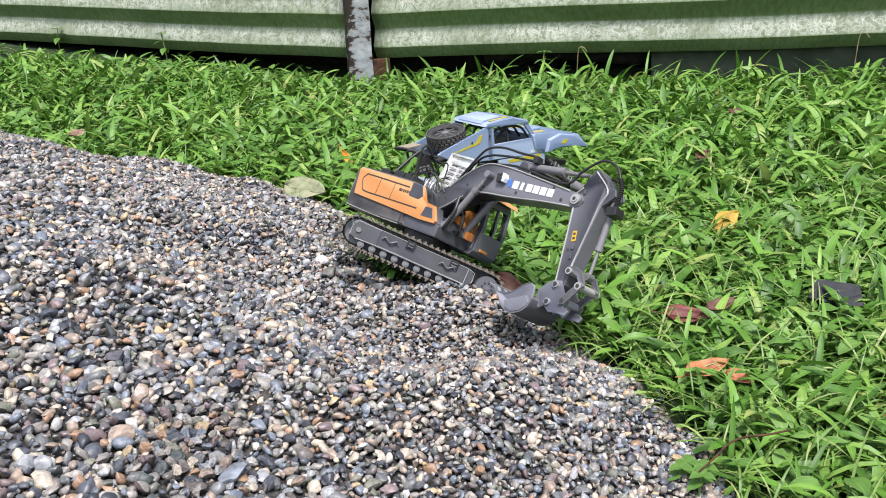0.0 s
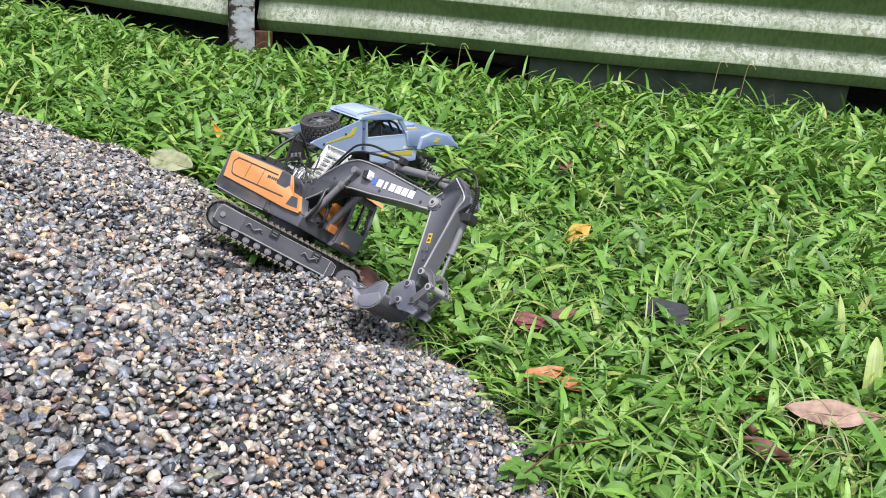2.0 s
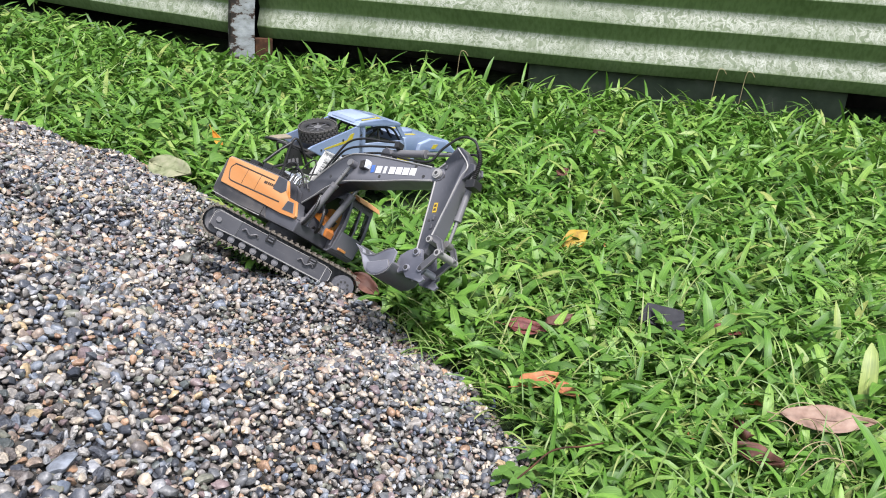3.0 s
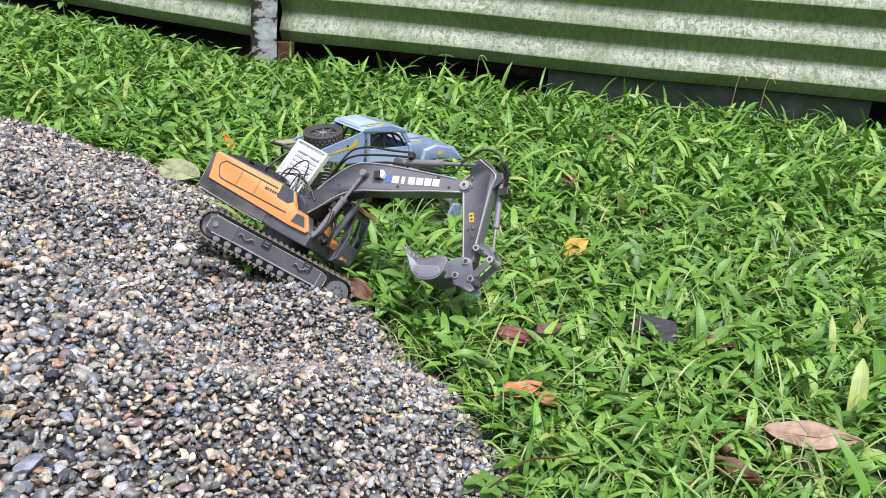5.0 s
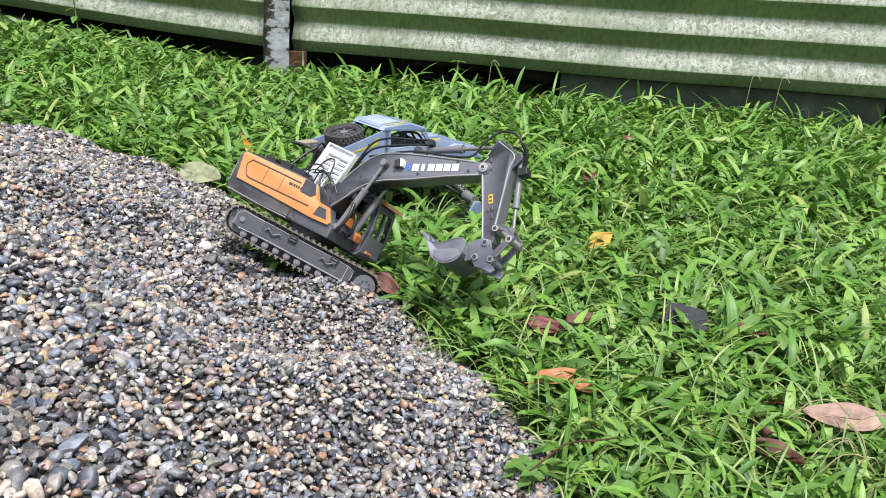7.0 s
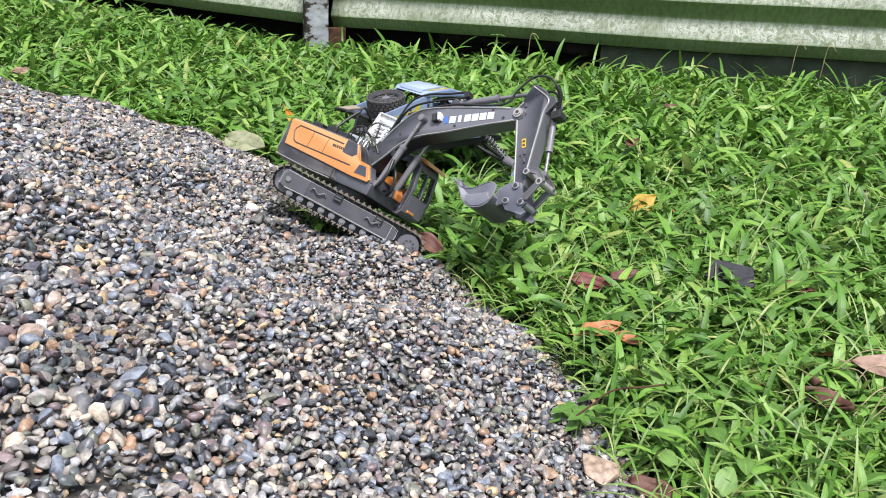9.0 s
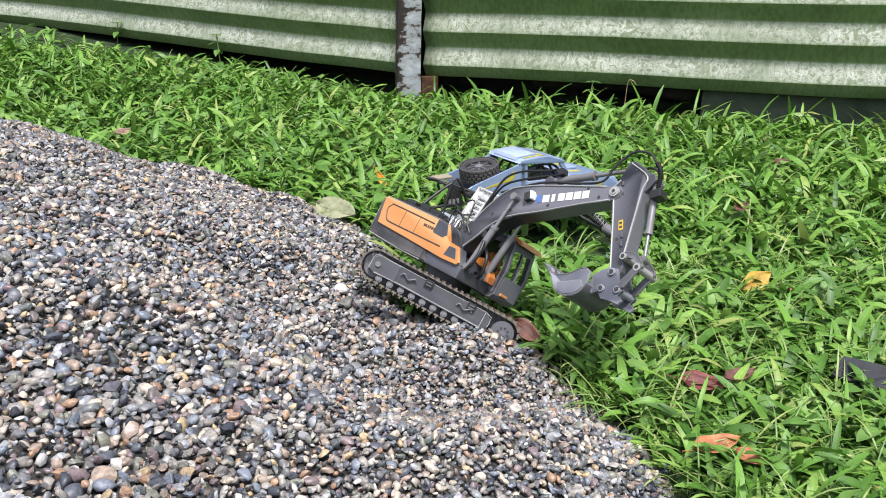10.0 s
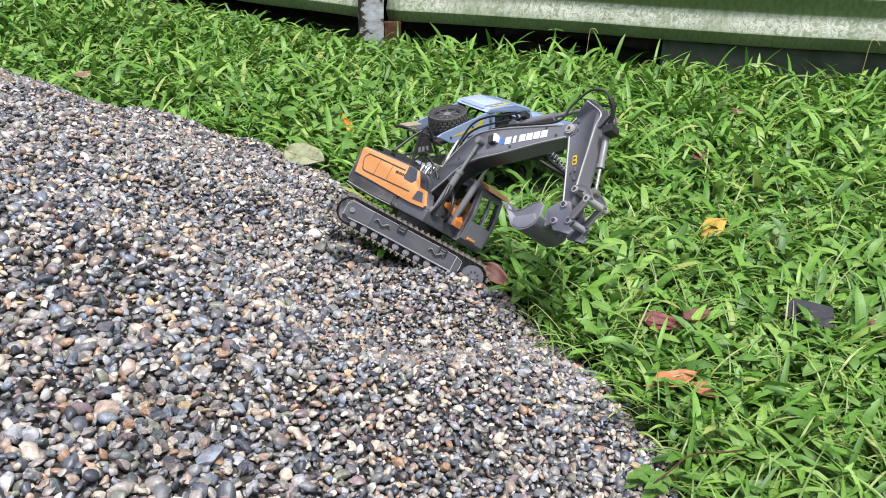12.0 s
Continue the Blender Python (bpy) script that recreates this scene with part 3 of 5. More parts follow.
# ---- lawn ----
def blades(rng, x, y, length, width, bend, material, name, label, category, segs=6, flat=0.0, round_leaf=False, lift=0.02):
    """Arched strap-shaped blades with blunt tips: seven cross-rows each, a shallow fold along the middle."""
    n = len(x)
    head = rng.uniform(0, math.tau, n)
    dx, dy = np.cos(head), np.sin(head)
    L = length * rng.uniform(0.55, 1.25, n)
    W = width * rng.uniform(0.6, 1.25, n)
    up0 = rng.uniform(0.3, 1.35, n) * (1 - flat)
    curl = bend * rng.uniform(0.4, 1.5, n)
    twist = rng.normal(0, 0.5, n)
    px, py, pz = x.copy(), y.copy(), ground_z(x, y) + lift * rng.random(n)
    rows = []
    shape = (0.65, 0.9, 1.0, 1.0, 0.95, 0.74, 0.1) if not round_leaf else (0.12, 0.78, 1.12, 1.2, 1.08, 0.72, 0.12)
    for k in range(segs + 1):
        t = k / segs
        ang = up0 - curl * t
        tw = twist * t
        sx, sy = -dy * np.cos(tw), dx * np.cos(tw)
        sz = np.sin(tw)
        w = W * shape[k] * 0.5
        nx, ny, nz = -np.sin(ang) * dx, -np.sin(ang) * dy, np.cos(ang)
        rows.append((np.stack([px - sx * w + nx * w * 0.22, py - sy * w + ny * w * 0.22, pz - sz * w + nz * w * 0.22], -1),
                     np.stack([px, py, pz], -1),
                     np.stack([px + sx * w + nx * w * 0.22, py + sy * w + ny * w * 0.22, pz + sz * w + nz * w * 0.22], -1)))
        step = L / segs
        px, py, pz = px + dx * np.cos(ang) * step, py + dy * np.cos(ang) * step, np.maximum(pz + np.sin(ang) * step, ground_z(px, py) + 0.004)
    v = np.stack([p for r in rows for p in r], 1)
    f = []
    for k in range(segs):
        a, b = 3 * k, 3 * k + 3
        f += [(a, a + 1, b + 1), (a, b + 1, b), (a + 1, a + 2, b + 2), (a + 1, b + 2, b + 1)]
    f = np.array(f)[None] + (np.arange(n) * v.shape[1])[:, None, None]
    uv = np.array([(a, k / segs) for k in range(segs + 1) for a in (0.0, 0.5, 1.0)])
    uv = uv[None] + np.stack([np.zeros(n), rng.uniform(0, 40, n)], -1)[:, None]
    return bulk_mesh(name, v.reshape(-1, 3), f.reshape(-1, 3), material, label, category, uv=uv.reshape(-1, 2))


def lawn_points(rng, n, y0, y1, spread, clear=0.0):
    y = np.sqrt(rng.uniform(y0 * y0, y1 * y1, n))
    x = rng.uniform(-1, 1, n) * spread * (y + 0.35) + 0.1
    ok = (heap_z(x, y) < ground_z(x, y) - 0.005 + clear) & (y < 3.88 - 0.33 * (x + 0.3) * (x > -0.3) - 0.44 * (x + 0.3) * (x <= -0.3))
    # bare, pressed ground under the toys
    ok &= ~((np.abs(x - 0.03) < 0.17) & (np.abs(y - 1.58) < 0.14) & (rng.random(n) < 0.7))
    c, s = math.cos(radians(35)), math.sin(radians(35))
    tx, ty = (x - 0.1613) * c + (y - 1.93) * s, -(x - 0.1613) * s + (y - 1.93) * c
    ok &= ~((tx > -0.22) & (tx < 0.3) & (ty > -0.12) & (ty < 0.17) & (rng.random(n) < 0.85))
    ok &= ~((np.abs(x - 0.375) < 0.07) & (y > 1.74) & (y < 2.0) & (rng.random(n) < 0.85))
    return x[ok], y[ok]


rng = np.random.default_rng(11)
LAWN = "broad-bladed bright green carpet grass, wet and uneven"
STALKS = "thin green grass stalks among broad blades"
WEEDS = "small round-leaved weeds scattered through the lawn"
gx, gy = lawn_points(rng, 15000, 0.45, 1.9, 0.62)
blades(rng, gx, gy, 0.075 + 0.025 * np.clip(gy - 0.6, 0, 1), 0.009 + 0.0065 * np.clip((gy - 0.7) / 0.5, 0, 1), 1.7, M_GRASS, "lawn_grass", LAWN, "grass")
blades(rng, *lawn_points(rng, 13000, 0.45, 1.9, 0.62), 0.078, 0.0065, 1.5, M_GRASS, "lawn_grass", LAWN, "grass")
blades(rng, *lawn_points(rng, 13000, 0.45, 1.9, 0.62, 0.015), 0.1, 0.0029, 1.5, M_FINE, "fine_grass", STALKS, "grass")
blades(rng, *lawn_points(rng, 17000, 1.9, 4.2, 0.66), 0.14, 0.0178, 1.7, M_GRASS, "lawn_grass", LAWN, "grass")
blades(rng, *lawn_points(rng, 15000, 1.9, 4.2, 0.66), 0.12, 0.0105, 1.5, M_GRASS, "lawn_grass", LAWN, "grass")
blades(rng, *lawn_points(rng, 8000, 1.9, 4.2, 0.66), 0.125, 0.0034, 1.4, M_FINE, "fine_grass", STALKS, "grass")
blades(rng, *lawn_points(rng, 3500, 4.0, 6.6, 0.66), 0.11, 0.017, 1.6, M_GRASS, "lawn_grass", LAWN, "grass")
wide = rng.uniform((-5.5, -3.0), (5.5, 6.5), (52000, 2))
wide = wide[(np.abs(wide[:, 0] - 0.1) > 0.6 * (wide[:, 1] + 0.35)) & (heap_z(wide[:, 0], wide[:, 1]) < ground_z(wide[:, 0], wide[:, 1]) - 0.005) & (wide[:, 1] < 3.88 - np.where(wide[:, 0] > -0.3, 0.33, 0.44) * (wide[:, 0] + 0.3))]
blades(rng, wide[:, 0].copy(), wide[:, 1].copy(), 0.13, 0.022, 1.6, M_GRASS, "lawn_grass", LAWN, "grass")
wx, wy = lawn_points(rng, 4200, 2.0, 4.3, 0.66)
some = (rng.random(len(wx)) < np.clip(0.25 + (wy - 2.2) * 0.35 - 0.25 * wx, 0.1, 1)) & (np.sin(3.1 * wx + 1) * np.sin(4.3 * wy) > -0.45)
blades(rng, wx[some], wy[some], 0.042, 0.035, 0.7, M_WEED, "weed_leaves", WEEDS, "weeds", flat=0.6, round_leaf=True, lift=0.095)
wx, wy = lawn_points(rng, 2600, 0.5, 2.0, 0.62)
blades(rng, wx, wy, 0.042, 0.0165, 0.7, M_WEED, "weed_leaves", WEEDS, "weeds", flat=0.55, round_leaf=True, lift=0.06)
wx = rng.uniform(-0.2, 2.6, 420)
blades(rng, wx, 3.9 - 0.333 * (wx + 0.3) - rng.uniform(0, 0.12, 420), 0.18, 0.014, 1.2, M_GRASS, "tall_grass", "taller grass blades growing along the fence foot", "grass")


# ---- toy excavator ----
EXC = Matrix(((0.8793, -0.1529, 0.4511, 0.006), (-0.0204, 0.9341, 0.3563, 1.502), (-0.4758, -0.3225, 0.8183, 0.074), (0, 0, 0, 1)))
EXC = Matrix.Translation(EXC.translation) @ EXC.to_quaternion().to_matrix().to_4x4()
excavator = tagged(empty("toy_excavator", EXC), "orange and dark grey toy tracked excavator tipping on gravel", "toy excavator")
exc_moves = []  # (part, function of the joint angles)

# slew, boom, stick and bucket angles in degrees
JOINTS = [
    (0.0, -55.8, 12.1, -87.6, -85.4), (0.5, -56.0, 11.9, -86.6, -87.0), (1.0, -56.0, 11.8, -86.4, -87.0), (1.5, -57.0, 11.7, -86.0, -86.4), (2.0, -57.4, 11.9, -86.7, -85.6),
    (2.5, -57.7, 11.9, -86.8, -85.9), (2.7, -57.8, 12.3, -87.2, -86.4), (3.0, -57.8, 22.4, -93.2, -93.0), (3.2, -57.6, 29.0, -91.6, -102.2), (3.6, -55.0, 30.0, -90.0, -106.0), (4.3, -46.0, 29.6, -88.2, -107.5),
    (5.0, -39.4, 29.7, -87.7, -108.0), (5.5, -40.4, 30.2, -88.1, -105.8), (6.0, -41.9, 30.0, -87.9, -106.2), (6.5, -43.0, 30.3, -88.4, -104.6), (7.0, -44.8, 30.2, -88.0, -106.6),
    (8.0, -47.6, 30.9, -89.4, -106.0), (9.0, -50.2, 31.6, -90.7, -105.4), (9.5, -52.1, 31.6, -89.8, -103.8), (10.0, -53.6, 31.7, -90.2, -104.9), (10.5, -55.2, 31.7, -89.6, -105.6),
    (11.0, -56.6, 32.2, -90.2, -104.4), (11.5, -58.2, 32.4, -90.6, -103.5), (12.0, -59.5, 32.7, -91.0, -102.8),
]
BOOM_ROOT, BOOM_L, STICK_L = (0.013, -0.026, 0.109), 0.335, 0.141


def at_upper(j):
    return pose(0, 0, 0, 0, 0, j[0])


def at_boom(j):
    return at_upper(j) @ pose(*BOOM_ROOT, 0, -j[1], 0)


def at_stick(j):
    return at_boom(j) @ pose(BOOM_L, 0, 0, 0, -j[2], 0)


def at_bucket(j):
    return at_stick(j) @ pose(STICK_L, 0, 0, 0, -j[3], 0)


def between(m_from, p, m_to, q):
    """A move that holds a part's x axis on the line from p (in one link) to q (in another)."""
    def move(j):
        a, b = m_from(j) @ Vector(p), m_to(j) @ Vector(q)
        x = (b - a).normalized()
        y = at_upper(j).to_3x3() @ Vector((0, 1, 0))
        y = (y - x * y.dot(x)).normalized()
        r = Matrix((x, y, x.cross(y))).transposed().to_4x4()
        return Matrix.Translation(a) @ r
    return move


def keyed(ob, move):
    exc_moves.append((ob, move))
    return ob


def oval(x0, x1, r, n=10):
    """Outline of a track belt: two half rounds joined by straights."""
    pts = [(x1 + r * math.sin(a), r * math.cos(a)) for a in np.linspace(0, math.pi, n)]
    return pts + [(x0 - r * math.sin(a), -r * math.cos(a)) for a in np.linspace(0, math.pi, n)]


def belt_points(x0, x1, r, n):
    straight, arc = x1 - x0, math.pi * r
    total = 2 * (straight + arc)
    for k in range(n):
        s = total * k / n
        if s < straight:
            yield x0 + s, r, 0.0
        elif s < straight + arc:
            a = (s - straight) / r
            yield x1 + r * math.sin(a), r * math.cos(a), math.degrees(a)
        elif s < 2 * straight + arc:
            yield x1 - (s - straight - arc), -r, 180.0
        else:
            a = (s - 2 * straight - arc) / r
            yield x0 - r * math.sin(a), -r * math.cos(a), 180 + math.degrees(a)


shoe_mesh = None
for side in (-1, 1):
    y0, y1 = (-0.105, -0.06) if side < 0 else (0.06, 0.105)
    yo = y0 if side < 0 else y1            # outer face
    track = part("track", slab(oval(-0.1225, 0.1295, 0.0252, 12), y0 + 0.014, y1 - 0.014, 0.001), M_BLACK, excavator, "black track belt with grey shoes")
    for x, z, a in belt_points(-0.1225, 0.1295, 0.0262, 56):
        if shoe_mesh is None:
            bm = block(-0.0047, 0.0047, -0.0255, 0.0255, -0.0008, 0.0026, 0.0006, seg=1)
            block(-0.002, 0.0008, -0.0255, 0.0255, 0.002, 0.006, 0.0, bm)
            shoe = part("track_shoe", bm, M_SHOE, track)
            shoe_mesh = shoe.data
        else:
            shoe = new("track_shoe", shoe_mesh)
            shoe.parent = track
        shoe.matrix_basis = pose(x, (y0 + y1) / 2, z, 0, a, 0)
    # side beam with raised rear plate, ledge and rollers
    s = side
    beam = slab([(-0.134, -0.010), (-0.134, 0.012), (-0.127, 0.0195), (0.088, 0.0195), (0.100, 0.010), (0.100, -0.004), (0.088, -0.0115), (-0.124, -0.0135)], min(yo, yo - s * 0.012), max(yo, yo - s * 0.012), 0.0016)
    frame_side = part("track_beam", beam, M_TRACKGREY, excavator, "grey moulded side beam")
    part("rear_plate", slab([(-0.132, -0.009), (-0.132, 0.011), (-0.126, 0.0185), (-0.084, 0.0185), (-0.084, -0.0105), (-0.123, -0.0125)], min(yo, yo + s * 0.0022), max(yo, yo + s * 0.0022), 0.0009), M_TRACKGREY, frame_side)
    part("ledge", block(-0.08, 0.088, min(yo, yo + s * 0.0035), max(yo, yo + s * 0.0035), -0.0125, -0.0085, 0.001), M_TRACKGREY, frame_side)
    # Thin pale ribs carry the beam's edge highlights in their colour.
    for loop in ([(-0.133, -0.0095), (-0.133, 0.0115), (-0.1265, 0.019), (-0.1, 0.019), (0.0, 0.019), (0.087, 0.019), (0.099, 0.0095), (0.099, -0.0035)], [(-0.084, 0.018), (-0.084, -0.01)], [(0.086, 0.018), (0.086, -0.01)]):
        part("lit_edge_rib", hose([(x, yo + s * 0.0002, z) for x, z in loop], 0.0007, 5, 2), M_EDGE, frame_side, smooth=60)
    part("lit_edge_rib", hose([(-0.122, yo + s * 0.0022, -0.0125), (-0.08, yo + s * 0.0036, -0.0105), (0.0, yo + s * 0.0036, -0.0105), (0.087, yo + s * 0.0036, -0.0105)], 0.0009, 5, 2), M_EDGE, frame_side, smooth=60)
    part("bolt", rod((-0.1215, yo, 0.0035), (-0.1215, yo + s * 0.005, 0.0035), 0.0048), M_TRACKGREY, frame_side, smooth=40)
    for bx, bz in ((-0.062, 0.006), (0.048, 0.006)):
        part("grab_handle", hose([(bx - 0.015, yo + s * 0.002, bz), (bx - 0.01, yo + s * 0.004, bz + 0.004), (bx, yo + s * 0.004, bz - 0.002), (bx + 0.01, yo + s * 0.004, bz + 0.004), (bx + 0.015, yo + s * 0.002, bz)], 0.0018), M_TRACKGREY, frame_side, smooth=60)
    for bx in (-0.026, 0.058):
        step_part = part("step_bracket", block(bx - 0.008, bx + 0.008, min(yo, yo + s * 0.004), max(yo, yo + s * 0.004), 0.008, 0.022, 0.001), M_BLACK, frame_side)
        for dz in (0.011, 0.016):
            part("peg", block(bx - 0.005, bx + 0.005, min(yo, yo + s * 0.006), max(yo, yo + s * 0.006), dz, dz + 0.0025, 0.0005), M_TRACKGREY, frame_side)
    for k in range(9):
        rx = -0.108 + k * 0.0215
        bm = rod((rx, yo - s * 0.03, -0.0185), (rx, yo + s * 0.0005, -0.0185), 0.0062, sides=16)
        rod((rx, yo, -0.0185), (rx, yo + s * 0.0022, -0.0185), 0.0034, sides=12, bm=bm)
        part("roller", bm, M_TRACKGREY, excavator, smooth=40)
    bm = rod((0.1285, yo - s * 0.03, 0.0), (0.1285, yo - s * 0.001, 0.0), 0.0212, sides=28)
    rod((0.1285, yo - s * 0.002, 0), (0.1285, yo + s * 0.003, 0), 0.0135, sides=24, bm=bm)
    rod((0.1285, yo, 0), (0.1285, yo + s * 0.005, 0), 0.004, sides=12, bm=bm)
    sprocket = part("drive_wheel", bm, M_GREY, excavator, smooth=40)
    # Ring of holes: black discs stand for the dark inside them.
    for k in range(8):
        a = k * math.tau / 8
        c, d = 0.1285 + 0.0095 * math.cos(a), 0.0095 * math.sin(a)
        part("wheel_hole_disc", rod((c, yo, d), (c, yo + s * 0.0036, d), 0.0023, sides=8), M_BLACK, sprocket)
    bm = rod((-0.1225, yo - s * 0.03, 0.0), (-0.1225, yo - s * 0.012, 0.0), 0.022, sides=24)
    part("idler_wheel", bm, M_TRACKGREY, excavator, smooth=40)
bm = slab([(-0.06, -0.012), (-0.06, 0.016), (-0.04, 0.03), (0.04, 0.03), (0.06, 0.016), (0.06, -0.012)], -0.07, 0.07, 0.003)
part("undercarriage", bm, M_BLACK, excavator, "black centre frame between the tracks")
part("slew_ring", rod((0, 0, 0.028), (0, 0, 0.046), 0.048, sides=36), M_BLACK, excavator, smooth=40)

for ob in excavator.children:
    if ob.name.split(".")[0] in ("track", "track_beam", "roller", "drive_wheel", "idler_wheel"):
        ob.matrix_basis = pose(-0.009, 0, 0)

# upper structure
bm = slab([(-0.205, 0.054), (-0.208, 0.062), (-0.212, 0.12), (-0.203, 0.131), (-0.02, 0.131), (-0.02, 0.062), (0.0, 0.046), (-0.188, 0.044)], -0.068, 0.078, 0.006, seg=3)
body = keyed(part("upper_body", bm, M_BODY, excavator, "dark grey engine housing and counterweight", smooth=35), at_upper)
deck = part("deck", block(-0.03, 0.088, -0.066, 0.075, 0.045, 0.068, 0.003), M_GREY, body)
part("front_box", slab([(-0.02, 0.068), (-0.02, 0.128), (0.013, 0.128), (0.034, 0.099), (0.066, 0.097), (0.083, 0.07), (0.08, 0.062)], -0.066, -0.05, 0.002), M_GREY, body)
# orange side panel, with a raised outline, seams and two dark vents
panel = part("side_panel", slab([(-0.186, 0.0735), (-0.2, 0.124), (-0.194, 0.1285), (-0.018, 0.1275), (0.012, 0.1265), (0.034, 0.0985), (0.064, 0.0975), (0.0815, 0.0725), (0.078, 0.067), (0.036, 0.066)], -0.0715, -0.066, 0.0012), M_ORANGE, body, "orange side panel with a dark outline")
ring = [(-0.165, 0.087), (-0.176, 0.106), (-0.168, 0.1165), (-0.155, 0.1185), (-0.025, 0.117)]
part("groove", hose([(x, -0.0705, z) for x, z in ring], 0.0019, 7, 6), M_GROOVE, body)
part("groove", hose([(-0.165, -0.0705, 0.087), (-0.15, -0.0705, 0.0835), (-0.08, -0.0705, 0.0835), (0.018, -0.0705, 0.0835)], 0.0019, 7, 6), M_GROOVE, body)
for sx in (-0.118, -0.07):
    part("seam", block(sx - 0.0004, sx + 0.0004, -0.0719, -0.071, 0.0845, 0.117), M_GROOVE, body)
for k, wx in enumerate((0.005, 0.0035, 0.004, 0.004, 0.004, 0.004)):
    x0 = -0.052 + k * 0.0062
    part("marking_bar", block(x0, x0 + wx, -0.0722, -0.0712, 0.105, 0.11), M_GROOVE, body, "dark plain bar")
vent = part("vent", slab([(-0.018, 0.1015), (-0.02, 0.128), (0.01, 0.1265), (0.022, 0.108), (0.012, 0.1)], -0.0723, -0.07, 0.0008), M_GREY, body, "dark grey vent cover")
part("corner_cover", slab([(0.037, 0.0735), (0.041, 0.0925), (0.06, 0.0925), (0.072, 0.0745)], -0.0723, -0.07, 0.0008), M_GREY, body, "dark grey corner cover")
part("top_cover", block(-0.195, -0.03, -0.05, 0.02, 0.128, 0.136, 0.003), M_BLACK, body)
for x0, x1, y0, y1, h in ((-0.17, -0.14, -0.045, -0.02, 0.008), (-0.13, -0.1, -0.04, -0.005, 0.012), (-0.09, -0.05, -0.045, -0.02, 0.008), (-0.16, -0.08, 0.0, 0.02, 0.01)):
    part("hatch", block(x0, x1, y0, y1, 0.134, 0.136 + h, 0.002), M_BLACK, body)
part("lit_edge_rib", hose([(-0.2, -0.0685, 0.0495), (-0.1, -0.0685, 0.0455), (-0.02, -0.0685, 0.0455)], 0.0009, 5, 3), M_EDGE, body, smooth=60)
part("lit_edge_rib", hose([(-0.203, -0.0668, 0.126), (-0.2065, -0.0672, 0.1), (-0.2035, -0.0672, 0.064)], 0.0008, 5, 3), M_EDGE, body, smooth=60)
part("seam", block(-0.0204, -0.0196, -0.0692, -0.068, 0.046, 0.0655), M_BLACK, body)
# guard rail behind the engine
for pts in (((-0.16, 0.02, 0.131), (-0.10, 0.03, 0.16), (-0.06, 0.035, 0.175)), ((-0.1, 0.02, 0.131), (-0.085, 0.02, 0.185), (-0.06, 0.02, 0.195), (-0.05, 0.02, 0.13)),
            ((-0.05, -0.055, 0.13), (-0.045, -0.05, 0.16), (-0.02, -0.045, 0.165), (-0.005, -0.05, 0.128))):
    part("hand_rail", hose(pts, 0.0016, 7, 5), M_BLACK, body, smooth=60)
# chrome louvred lid swung up on two arms over the far side, and the engine
m = pose(-0.205, 0.132, 0.156, -4, 4, -11.7) @ Matrix.Diagonal((1.34, 1, 0.97, 1)) @ Matrix.Translation((0.045, 0, 0))
lid = bmesh.new()
block(-0.045, 0.034, -0.002, 0.004, 0.0, 0.096, 0.002, lid)
for x0, x1, z0, z1 in ((-0.045, -0.041, 0.0, 0.096), (0.03, 0.034, 0.0, 0.096), (-0.045, 0.034, 0.092, 0.096), (-0.045, 0.034, 0.0, 0.004)):
    block(x0, x1, -0.008, 0.0, z0, z1, 0.001, lid)
for k in range(5):
    for x0 in (-0.035, -0.001):
        block(x0, x0 + 0.027, -0.0042, -0.001, 0.018 + 0.011 * k, 0.0235 + 0.011 * k, 0.0016, lid)
block(-0.034, 0.024, -0.006, -0.001, 0.072, 0.081, 0.002, lid)
bmesh.ops.transform(lid, matrix=m, verts=lid.verts)
part("engine_lid", lid, M_LID, body, "open chrome louvred engine lid", smooth=40)
for a, b in (((-0.19, 0.068, 0.122), (-0.196, 0.131, 0.162)), ((-0.11, 0.068, 0.122), (-0.112, 0.112, 0.158))):
    part("lid_arm", hose([a, (a[0], a[1] + 0.03, a[2] + 0.012), b], 0.0028, 8, 5), M_BLACK, body, "black hinge arm", smooth=60)
for k in range(5):
    for x0 in (-0.035, -0.001):
        slot = block(x0 + 0.002, x0 + 0.025, -0.0026, -0.0012, 0.0245 + 0.011 * k, 0.026 + 0.011 * k)
        bmesh.ops.transform(slot, matrix=m, verts=slot.verts)
        part("louvre_slot", slot, M_BLACK, body, "dark louvre slot")
eng = block(-0.075, -0.005, -0.03, 0.02, 0.128, 0.15, 0.004)
part("engine_block", eng, M_CHROME, body, "chrome engine block", smooth=40)
for k in range(3):
    part("engine_pipe", hose([(-0.02 + 0.009 * k, -0.045, 0.122), (-0.022 + 0.009 * k, -0.04, 0.145), (-0.03 + 0.008 * k, -0.02, 0.156), (-0.04 + 0.008 * k, 0.0, 0.15)], 0.003, 8, 5), M_CHROME, body, smooth=60)
for k in range(0, 4, 2):
    part("cable", hose([(-0.04 + 0.01 * k, -0.05, 0.125), (-0.035 + 0.012 * k, -0.055, 0.15 + 0.004 * k), (0.0 + 0.01 * k, -0.05, 0.155 - 0.003 * k), (0.03 + 0.006 * k, -0.045, 0.13)], 0.0013, 6, 6), M_BLACK, body, smooth=60)
part("boom_bracket", slab([(-0.012, 0.066), (-0.012, 0.118), (0.01, 0.128), (0.032, 0.118), (0.05, 0.09), (0.092, 0.082), (0.095, 0.066)], -0.049, -0.043, 0.002), M_GREY, body)
